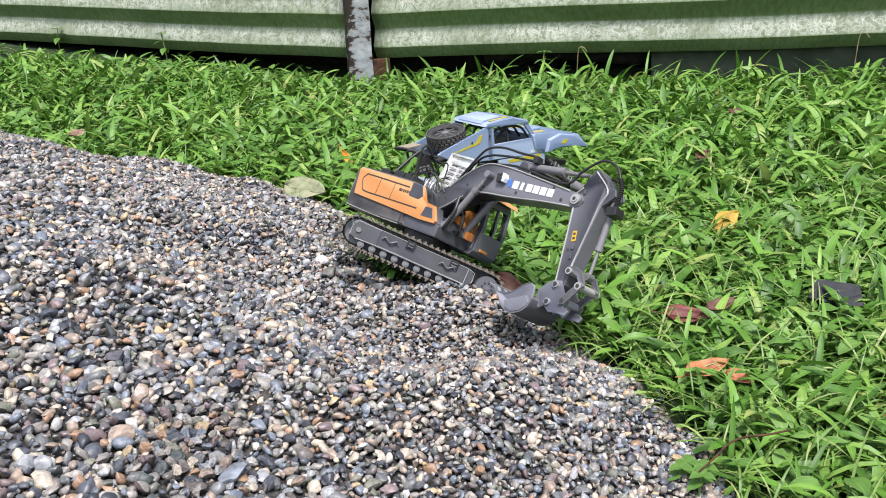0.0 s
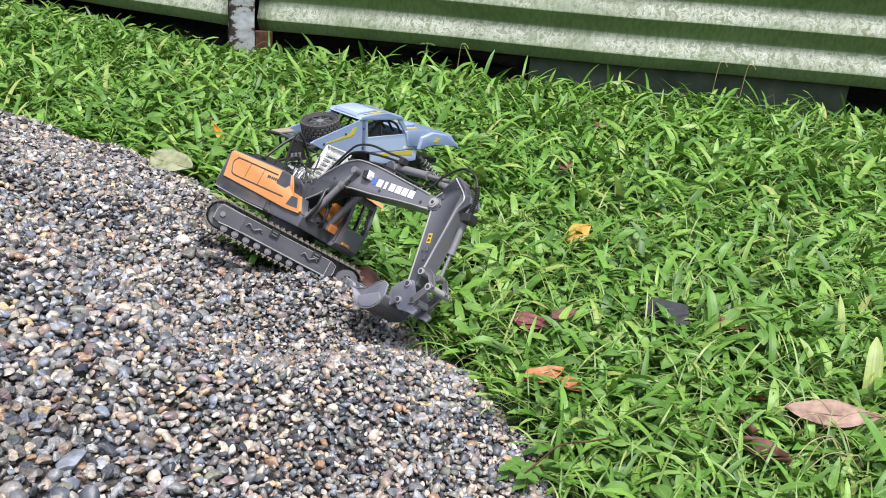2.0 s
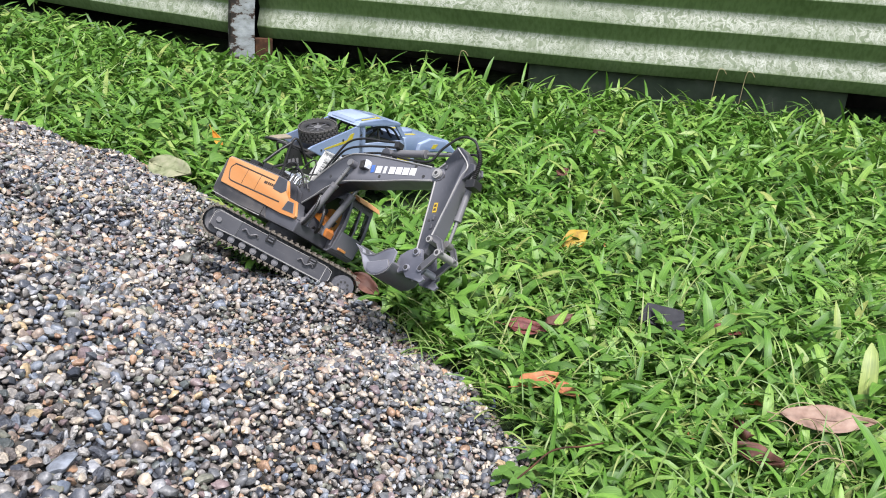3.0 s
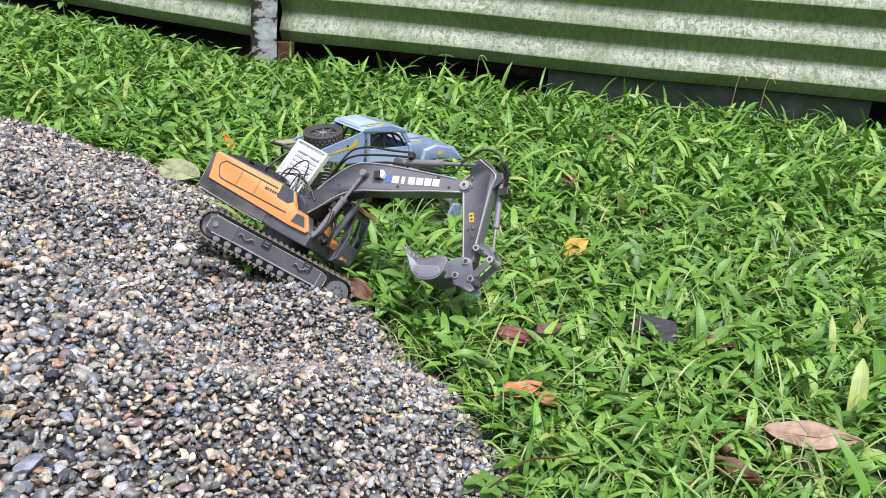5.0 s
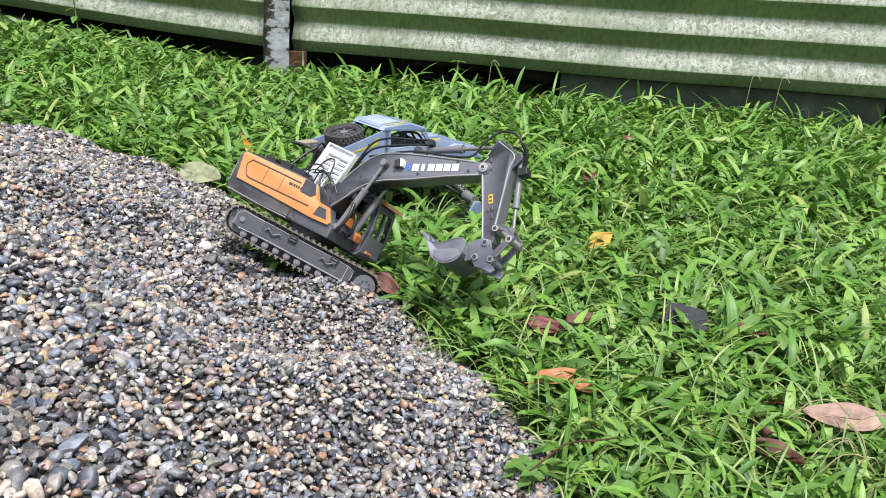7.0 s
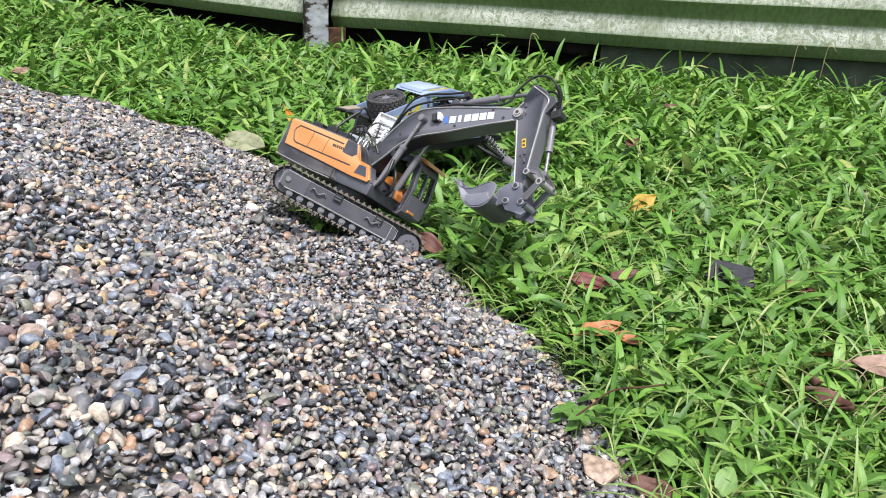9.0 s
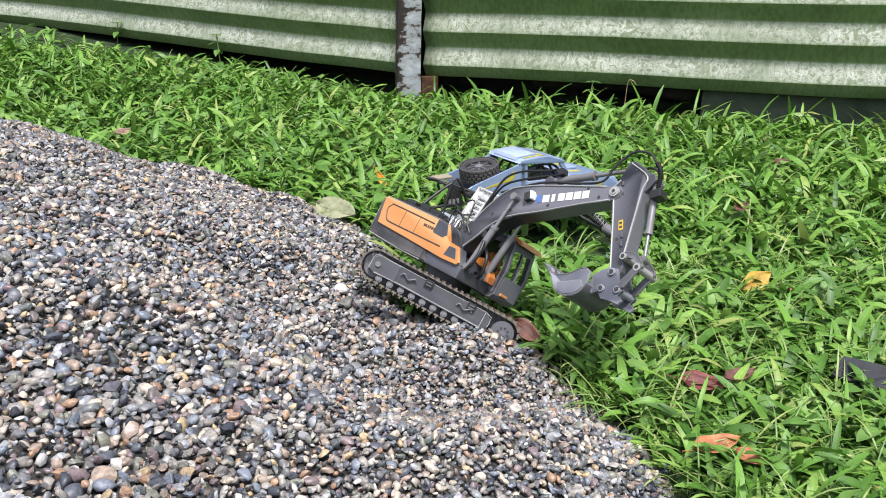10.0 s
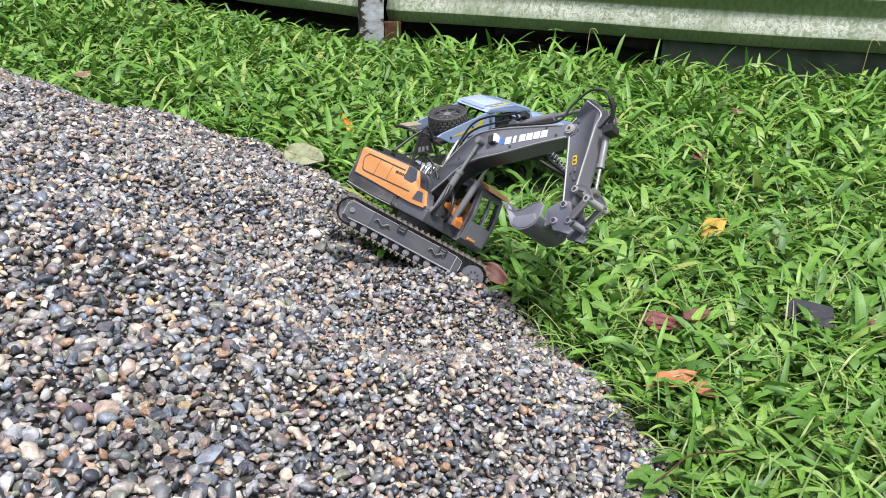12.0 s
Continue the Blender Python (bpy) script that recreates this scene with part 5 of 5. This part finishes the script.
for y in (0.02, 0.095):
    part("stripe", slab([(0.15, 0.1875), (0.15, 0.1895), (0.19, 0.1862), (0.186, 0.184)], y, y + 0.012), M_LIME, hood, "yellow stripe")
part("stripe", slab([(0.215, 0.155), (0.222, 0.164), (0.238, 0.163), (0.228, 0.153)], -0.0146, -0.0136), M_LIME, hood, "yellow stripe")
chassis = part("chassis", slab([(-0.2, 0.088), (-0.2, 0.1), (-0.14, 0.112), (0.2, 0.108), (0.26, 0.1), (0.26, 0.088)], 0.02, 0.105, 0.002), M_BLACK, truck, "black chassis plate")
part("bed", slab([(-0.135, 0.168), (-0.135, 0.174), (0.0, 0.186), (0.0, 0.178)], 0.006, FAR - 0.006, 0.001), M_BLACK, truck)
part("interior", block(0.03, 0.12, 0.02, 0.105, 0.12, 0.178, 0.006), M_BLACK, truck)
for y in (0.012, 0.045, 0.08, 0.113):
    part("cage_tube", hose([(0.012, y, 0.178), (0.03, y, 0.214), (0.1, y, 0.214), (0.132, y, 0.18)], 0.003, 7, 5), M_BLACK, truck, smooth=60)
for a, b in (((0.03, 0.012, 0.214), (0.03, 0.113, 0.214)), ((0.02, 0.012, 0.185), (0.1, 0.045, 0.214)), ((0.07, 0.01, 0.17), (0.062, 0.01, 0.214))):
    part("cage_tube", rod(a, b, 0.0028, sides=8), M_BLACK, truck, smooth=60)
# rear bumper cage and trailing arms
for pts in (((-0.215, -0.012, 0.15), (-0.19, -0.012, 0.215), (-0.17, -0.012, 0.212), (-0.148, -0.012, 0.148)), ((-0.26, -0.01, 0.178), (-0.22, -0.01, 0.2), (-0.19, -0.012, 0.214)), ((-0.13, 0.0, 0.168), (-0.19, -0.004, 0.205), (-0.2, 0.03, 0.206), (-0.18, 0.06, 0.175)), ((-0.19, -0.004, 0.205), (-0.215, -0.01, 0.13), (-0.19, -0.004, 0.09)), ((-0.19, -0.004, 0.205), (-0.165, -0.008, 0.13), (-0.15, 0.0, 0.095)),
            ((-0.2, -0.006, 0.165), (-0.27, -0.004, 0.16), (-0.3, 0.01, 0.15)), ((-0.12, 0.03, 0.176), (-0.175, 0.06, 0.2), (-0.19, 0.1, 0.2), (-0.13, 0.11, 0.178))):
    part("bumper_tube", hose(pts, 0.0032, 8, 5), M_BLACK, truck, smooth=60)
plate = part("rear_plate", slab([(-0.205, 0.158), (-0.196, 0.198), (-0.168, 0.196), (-0.156, 0.156)], -0.008, -0.004, 0.001), M_BLACK, truck)
for k in range(3):
    part("marking_bar", block(-0.198 + 0.01 * k, -0.191 + 0.01 * k, -0.0088, -0.0078, 0.165, 0.176), M_TRACKGREY, plate, "plain grey bar")
part("tail_spoon", slab([(-0.175, 0.196), (-0.172, 0.2), (-0.13, 0.2), (-0.13, 0.194)], 0.085, 0.115, 0.002), plain("dusty_tan_plastic", (0.25, 0.21, 0.15), 0.6), truck, "dusty tan light bar")


def shock(p, q):
    s = part("shock", rod(p, Vector(p).lerp(Vector(q), 0.55), 0.0048, sides=12), M_BLACK, truck, "black shock absorber with a coil spring", smooth=40)
    part("shock_rod", rod(Vector(p).lerp(Vector(q), 0.5), q, 0.0022, sides=10), M_STEEL, s, smooth=40)
    part("spring", coil(Vector(p).lerp(Vector(q), 0.12), Vector(p).lerp(Vector(q), 0.92), 0.0082, 0.0015, 8), M_TRACKGREY, s, "grey coil spring", smooth=60)


shock((0.158, -0.03, 0.128), (0.205, -0.07, 0.064))
shock((-0.1, -0.012, 0.172), (-0.135, -0.03, 0.1))
part("front_arm", hose([(0.2, 0.03, 0.09), (0.204, -0.02, 0.074), (0.206, -0.075, 0.058)], 0.0055, 8, 5), M_BLACK, truck, smooth=60)
part("front_arm", hose([(0.17, 0.03, 0.09), (0.19, -0.02, 0.07), (0.206, -0.075, 0.054)], 0.0045, 8, 5), M_BLACK, truck, smooth=60)
part("front_hub", rod((0.206, -0.068, 0.06), (0.2, -0.108, 0.058), 0.0135, 0.0105, sides=18), M_TRACKGREY, truck, "grey front hub without its wheel", smooth=40)
part("hub_plate", slab([(0.176, 0.006), (0.19, 0.034), (0.2, 0.056), (0.226, 0.05), (0.228, 0.012), (0.206, 0.0)], -0.112, -0.104, 0.002), M_BLUE, truck, "pale blue hub plate")


def tyre(r, w):
    bm = bmesh.new()
    prof = [(0.62 * r, -0.36 * w), (0.7 * r, -0.47 * w), (0.9 * r, -0.5 * w), (0.97 * r, -0.4 * w), (0.985 * r, 0.0), (0.97 * r, 0.4 * w), (0.9 * r, 0.5 * w), (0.7 * r, 0.47 * w), (0.62 * r, 0.36 * w)]
    n = 40
    rings = [[bm.verts.new((p * math.cos(k * math.tau / n), p * math.sin(k * math.tau / n), z)) for p, z in prof] for k in range(n)]
    for k in range(n):
        for i in range(len(prof) - 1):
            bm.faces.new((rings[k - 1][i], rings[k][i], rings[k][i + 1], rings[k - 1][i + 1]))
    return bm


def wheel(m, r=0.047, w=0.04):
    hub = rod((0, 0, -0.3 * w), (0, 0, 0.3 * w), 0.6 * r, sides=24)
    wh = part("wheel", hub, M_BLACK, truck, "knobbly black rubber wheel", smooth=40)
    wh.matrix_basis = m
    part("tyre", tyre(r, w), M_RUBBER, wh, smooth=35)
    part("rim", rod((0, 0, 0.3 * w), (0, 0, 0.4 * w), 0.2 * r, sides=16), M_TRACKGREY, wh, smooth=40)
    for k in range(8):
        a = k * math.tau / 8
        b = block(0.15 * r, 0.62 * r, -0.045 * r, 0.045 * r, 0.26 * w, 0.34 * w, 0.0006)
        bmesh.ops.rotate(b, verts=b.verts, matrix=Matrix.Rotation(a, 3, "Z"))
        part("spoke", b, M_TRACKGREY, wh)
    lug = block(-0.0032, 0.0032, -0.0042, 0.0042, -0.0016, 0.0022, 0.0005, seg=1)
    first = None
    for k in range(26):
        for row, z in enumerate((-0.42 * w, -0.14 * w, 0.14 * w, 0.42 * w)):
            a = (k + 0.5 * (row % 2)) * math.tau / 26
            if first is None:
                o = part("tread_block", lug, M_RUBBER, wh)
                first = o.data
            else:
                o = new("tread_block", first)
                o.parent = wh
            o.matrix_basis = Matrix.Rotation(a, 4, "Z") @ pose(0.985 * r, 0, z, 0, 90, 0)


wheel(pose(-0.076, 0.058, 0.213, 9, -6, -35), 0.0445, 0.028)
wheel(pose(-0.165, -0.035, 0.052, 90, 0, 0), 0.05, 0.042)
wheel(pose(-0.165, FAR + 0.045, 0.052, -90, 0, 0), 0.05, 0.042)
wheel(pose(0.225, FAR + 0.045, 0.052, -90, 0, 0), 0.05, 0.042)


# ---- fallen leaves and litter on the lawn ----
def leaf_tone(name, a, b, spots):
    return two_tone(name, ((0.32, spots), (0.48, a), (0.68, b)), 45, 0.6, 0.3, 0.001)


M_REDLEAF = leaf_tone("dark_red_leaf", (0.105, 0.024, 0.022), (0.17, 0.055, 0.045), (0.06, 0.02, 0.014))
M_BROWNLEAF = leaf_tone("brown_leaf", (0.075, 0.03, 0.021), (0.125, 0.06, 0.04), (0.055, 0.027, 0.016))
M_RUSTLEAF = leaf_tone("rust_leaf", (0.27, 0.1, 0.04), (0.36, 0.17, 0.075), (0.13, 0.05, 0.02))
M_TANLEAF = leaf_tone("pale_tan_leaf", (0.2, 0.125, 0.092), (0.27, 0.185, 0.14), (0.1, 0.06, 0.042))
M_YELLOWLEAF = leaf_tone("yellow_leaf", (0.27, 0.17, 0.02), (0.32, 0.22, 0.035), (0.13, 0.08, 0.02))
M_ORANGELEAF = leaf_tone("orange_leaf", (0.46, 0.19, 0.015), (0.5, 0.26, 0.03), (0.24, 0.1, 0.02))
M_PALELEAF = leaf_tone("faded_green_leaf", (0.17, 0.185, 0.1), (0.24, 0.235, 0.15), (0.08, 0.09, 0.04))
M_SLATE = two_tone("dark_slate", ((0.3, (0.012, 0.012, 0.015)), (0.6, (0.026, 0.026, 0.03)), (0.8, (0.045, 0.042, 0.044))), 40, 0.8, 0.4, 0.002)


def fallen_leaf(x, y, z, length, width, heading, material, label, tilt=0.0, roll=0.0, curl=0.25, stem=True):
    """A pointed leaf with a folded midrib, curled edges and a stalk."""
    n, bm = 12, bmesh.new()
    seed = x * 17 + y * 31
    rows = []
    for i in range(n + 1):
        t = i / n
        w = width * 0.5 * (math.sin(math.pi * t ** 0.85) ** 0.8 if 0 < t < 1 else 0.02)
        row = []
        for k in range(-3, 4):
            s = k / 3
            ww = w * (1 + 0.12 * math.sin(seed + 9 * t + 3 * s))
            row.append(bm.verts.new(((t - 0.5) * length, s * ww, curl * width * s * s * 0.8 + curl * length * 0.7 * (t - 0.45) ** 2 + 0.04 * width * math.sin(seed + 11 * t + 4 * s))))
        rows.append(row)
    for a, b in zip(rows, rows[1:]):
        for k in range(6):
            bm.faces.new((a[k], a[k + 1], b[k + 1], b[k]))
    lf = part("fallen_leaf", bm, material, smooth=60)
    lf.modifiers.new("thickness", "SOLIDIFY").thickness = 0.0006
    lf.matrix_basis = pose(x, y, z, roll, tilt, heading)
    tagged(lf, label, "leaf", "fallen leaves")
    zc = curl * length * 0.7 * 0.45 ** 2
    part("midrib", hose([(-0.5 * length - (0.018 if stem else 0), 0, zc + 0.004), (-0.5 * length, 0, zc + 0.0005), (-0.1 * length, 0, 0.0006), (0.2 * length, 0, 0.0006 + curl * length * 0.04), (0.46 * length, 0, curl * length * 0.2)], 0.0008, 5, 4), material, lf)
    return lf


fallen_leaf(0.44, 1.24, 0.05, 0.075, 0.036, -12, M_REDLEAF, "dark red fallen leaf lying in the grass", 4, 25)
fallen_leaf(0.497, 1.25, 0.06, 0.055, 0.03, 20, M_BROWNLEAF, "reddish brown fallen leaf lying in the grass", -8, 10)
fallen_leaf(0.42, 1.06, 0.05, 0.075, 0.036, 25, M_RUSTLEAF, "rust-orange fallen leaf half hidden by grass", 0, 10)
fallen_leaf(0.46, 1.04, 0.045, 0.04, 0.028, -40, M_RUSTLEAF, "small rust-orange leaf scrap in the grass", 10, 8)
fallen_leaf(0.63, 1.66, 0.062, 0.085, 0.042, 35, M_YELLOWLEAF, "bright yellow fallen leaf with brown tips", -14, 38, 0.1)
fallen_leaf(0.705, 1.68, 0.04, 0.03, 0.016, 80, M_RUSTLEAF, "small orange leaf scrap in the grass", 0, 20)
fallen_leaf(0.765, 1.69, 0.04, 0.026, 0.014, 70, M_RUSTLEAF, "small orange leaf scrap in the grass", 0, 20)
fallen_leaf(0.818, 0.945, 0.058, 0.14, 0.043, -8, M_TANLEAF, "large pale tan fallen leaf on the grass", 2, 30, 0.12)
fallen_leaf(0.685, 0.94, 0.038, 0.06, 0.03, 82, M_BROWNLEAF, "dark brown curled fallen leaf", 10, 25, 0.5)
fallen_leaf(0.675, 0.86, 0.05, 0.07, 0.034, -50, M_BROWNLEAF, "dark brown curled fallen leaf", 0, 12, 0.4)
fallen_leaf(0.81, 1.26, 0.04, 0.055, 0.028, -35, M_REDLEAF, "dull red fallen leaf between blades", 0, 18)
fallen_leaf(-0.3, 2.085, 0.062, 0.135, 0.075, -32, M_PALELEAF, "large faded green leaf at the foot of the gravel", 3, 32, 0.15)
fallen_leaf(-0.223, 2.36, 0.07, 0.065, 0.02, -38, M_ORANGELEAF, "curled orange-yellow leaf standing in the grass", 50, 30, 0.4)
fallen_leaf(0.172, 1.42, 0.045, 0.066, 0.036, -42, M_BROWNLEAF, "reddish brown leaf beside the toy track", 22, 30)
fallen_leaf(0.712, 2.115, 0.083, 0.045, 0.03, 40, M_BROWNLEAF, "dark brown leaf on top of the grass", -15, 15)
fallen_leaf(-1.2, 2.85, 0.095, 0.075, 0.035, 70, M_TANLEAF, "pale tan fallen leaf beside the gravel", 0, 30)
fallen_leaf(0.76, 1.02, 0.038, 0.03, 0.016, 10, M_RUSTLEAF, "small orange leaf scrap in the grass")
fallen_leaf(0.62, 0.94, 0.036, 0.03, 0.016, 60, M_RUSTLEAF, "small orange leaf scrap in the grass")
fallen_leaf(0.95, 2.6, 0.088, 0.05, 0.028, 20, M_BROWNLEAF, "brown fallen leaf lying in the grass", 0, 25)
fallen_leaf(0.415, 0.715, 0.02, 0.06, 0.03, -25, M_BROWNLEAF, "dark brown leaf at the foot of the gravel", 5, 15, 0.3)
fallen_leaf(0.455, 1.12, 0.035, 0.05, 0.022, 75, M_REDLEAF, "dull red fallen leaf between blades", 12, 20)

bm = slab([(-0.045, -0.012), (-0.03, 0.03), (0.04, 0.034), (0.046, -0.006), (0.03, -0.022), (0.0, -0.014)], -0.004, 0.004, 0.001)
slate = part("slate_shard", bm, M_SLATE)
slate.matrix_basis = pose(0.69, 1.275, 0.053, -55, 10, -14) @ Matrix.Diagonal((0.95, 0.95, 0.95, 1))
tagged(slate, "broken dark grey slate shard lying in the grass", "slate shard")
bm = hose([(0.0, 0, 0.0), (0.025, 0.02, 0.006), (0.05, 0.041, 0.012), (0.072, 0.049, 0.014), (0.095, 0.047, 0.017), (0.126, 0.056, 0.016)], 0.0013, 7, 6)
twig = part("twig", bm, M_RUST, smooth=60)
twig.matrix_basis = pose(0.34, 0.821, 0.05)
tagged(twig, "thin brown twig across the gravel edge", "twig")

M_STRAW = two_tone("dry_straw", ((0.3, (0.19, 0.155, 0.08)), (0.7, (0.33, 0.27, 0.15))), 60, 0.7, 0.2, 0.0005)
srng = random.Random(5)
bm = bmesh.new()
for k in range(10):
    a, bx, by = srng.uniform(-1.2, 0.5), 0.8 + srng.uniform(-0.06, 0.08), 0.86 + srng.uniform(-0.09, 0.09)
    n, h = srng.uniform(0.05, 0.1), srng.uniform(0.055, 0.085)
    dx, dy = math.cos(a) * n / 2, math.sin(a) * n / 2
    hose([(bx - dx, by - dy, h - 0.025), (bx - dx * 0.3, by - dy * 0.3 + 0.004, h), (bx + dx * 0.4, by + dy * 0.4, h + 0.004), (bx + dx, by + dy, h - 0.018)], 0.0008, 5, 4, bm=bm)
tagged(part("dry_straw", bm, M_STRAW, smooth=60), "thin dry tan straws tangled in the grass", "straw", kind="stuff")


def small_leaf(length, width, droop):
    """A pointed oval leaf along x, folded along its middle."""
    bm, rows = bmesh.new(), []
    for i in range(7):
        t = i / 6
        w = width * 0.5 * (math.sin(math.pi * t ** 0.8) if 0 < t < 1 else 0.03)
        z = -droop * length * t * t
        rows.append([bm.verts.new((t * length, -w, z + 0.25 * w)), bm.verts.new((t * length, 0, z)), bm.verts.new((t * length, w, z + 0.25 * w))])
    for a, b in zip(rows, rows[1:]):
        for k in range(2):
            bm.faces.new((a[k], a[k + 1], b[k + 1], b[k]))
    return bm


def sprout(name, x, y, z, height, leaf, width, tiers, label, category, lean=0.01):
    """A soft upright weed: one stem with leaves in tiers, each turned from the last."""
    plant = tagged(empty(name, pose(x, y, z)), label, category)
    part("stem", hose([(0, 0, 0), (lean * 0.3, 0, height * 0.5), (lean, 0.004, height)], 0.0022 * height / 0.15 + 0.0006, 6, 4), M_FINE, plant, smooth=60)
    for k in range(tiers):
        f = 1 - 0.2 * k
        for j in range(3 if k == 0 else 2):
            lf = part("leaf", small_leaf(leaf * (0.85 + 0.15 * k), width * (0.85 + 0.15 * k), 0.35), M_WEED, plant, smooth=60)
            lf.matrix_basis = pose(lean * f, 0.002, height * f, 0, -18 + 14 * k, 65 * k + j * (120 if k == 0 else 180) - 40)


sprout("fence_weed", -2.075, 4.8, 0.19, 0.12, 0.05, 0.03, 3, "leafy green weed growing at the fence foot", "weed")
sprout("fence_weed", -1.39, 4.5, 0.09, 0.185, 0.05, 0.03, 3, "taller leafy green weed against the fence sheet", "weed", -0.01)
sprout("fence_weed", 0.47, 3.74, 0.0, 0.16, 0.045, 0.02, 2, "thin green weed under the fence edge", "weed", 0.02)
for cx, cy, ch in ((0.325, 0.842, 0.045), (0.342, 0.818, 0.05), (0.338, 0.858, 0.04), (0.352, 0.84, 0.045)):
    sprout("creeping_weed", cx, cy, 0.0, ch, 0.019, 0.016, 2, "small round-leaved creeping weed at the gravel edge", "weed", 0.004)
for sx, sy, sh in ((1.655, 3.37, 0.2), (1.76, 3.33, 0.2), (0.62, 3.7, 0.17)):
    bm = hose([(0, 0, 0), (0.006, 0, sh * 0.6), (0.012, -0.004, sh), (0.03, -0.008, sh + 0.006), (0.045, -0.01, sh - 0.012)], 0.0016, 6, 5)
    stalk = part("grass_stalk", bm, M_STRAW, smooth=60)
    stalk.matrix_basis = pose(sx, sy, 0)
    tagged(stalk, "thin dry grass stalk bent over before the fence", "grass stalk")

# larger stones lying on the heap
def mottled(name, c):
    return two_tone(name, ((0.3, tuple(v * 0.45 for v in c)), (0.5, c), (0.72, tuple(min(0.8, v * 1.5) for v in c))), 110, 0.55, 0.5, 0.002)


for x, y, s, m, lab in ((-0.19, 1.535, 0.017, (0.45, 0.44, 0.42), "white quartz stone on the gravel"), (-0.16, 1.46, 0.017, (0.09, 0.09, 0.078), "flat dark grey stone on the gravel"),
                        (-0.24, 0.69, 0.0125, (0.27, 0.21, 0.165), "large tan stone on the gravel"), (-0.135, 0.66, 0.0125, (0.15, 0.165, 0.19), "large blue-grey stone on the gravel"),
                        (-0.31, 0.86, 0.0115, (0.075, 0.07, 0.082), "dark purple-grey stone on the gravel"), (0.05, 1.17, 0.011, (0.36, 0.33, 0.29), "cream stone on the gravel"),
                        (-0.035, 0.98, 0.012, (0.05, 0.045, 0.045), "dark brown stone on the gravel"), (0.353, 1.075, 0.011, (0.06, 0.075, 0.12), "dark blue-grey stone at the gravel edge"),
                        (0.15, 1.17, 0.0125, (0.28, 0.255, 0.22), "cream stone on the gravel"), (0.345, 0.865, 0.009, (0.36, 0.25, 0.12), "pale yellow stone at the gravel edge"), (0.355, 0.742, 0.024, (0.27, 0.2, 0.145), "long tan rock at the foot of the gravel"),
                        (0.425, 0.752, 0.009, (0.3, 0.18, 0.1), "orange-tan stone at the foot of the gravel"), (0.41, 0.748, 0.009, (0.3, 0.3, 0.28), "pale striped stone at the foot of the gravel")):
    v, f = pebble_shape(3, int(abs(x) * 977))
    bm = bmesh.new()
    vs = [bm.verts.new(p) for p in v * s]
    for t in f:
        bm.faces.new([vs[i] for i in t])
    stone = part("stone", bm, mottled("stone_tone", m), smooth=50)
    stone.matrix_basis = pose(x, y, float(max(heap_z(x, y), ground_z(x, y))) + s * 0.3, 8, 6, 40 * x * 20)
    tagged(stone, lab, "stone", "larger stones")


def motions():
    for ob, move in exc_moves:
        walk(ob, [(j[0], move(j[1:])) for j in JOINTS])


motions()
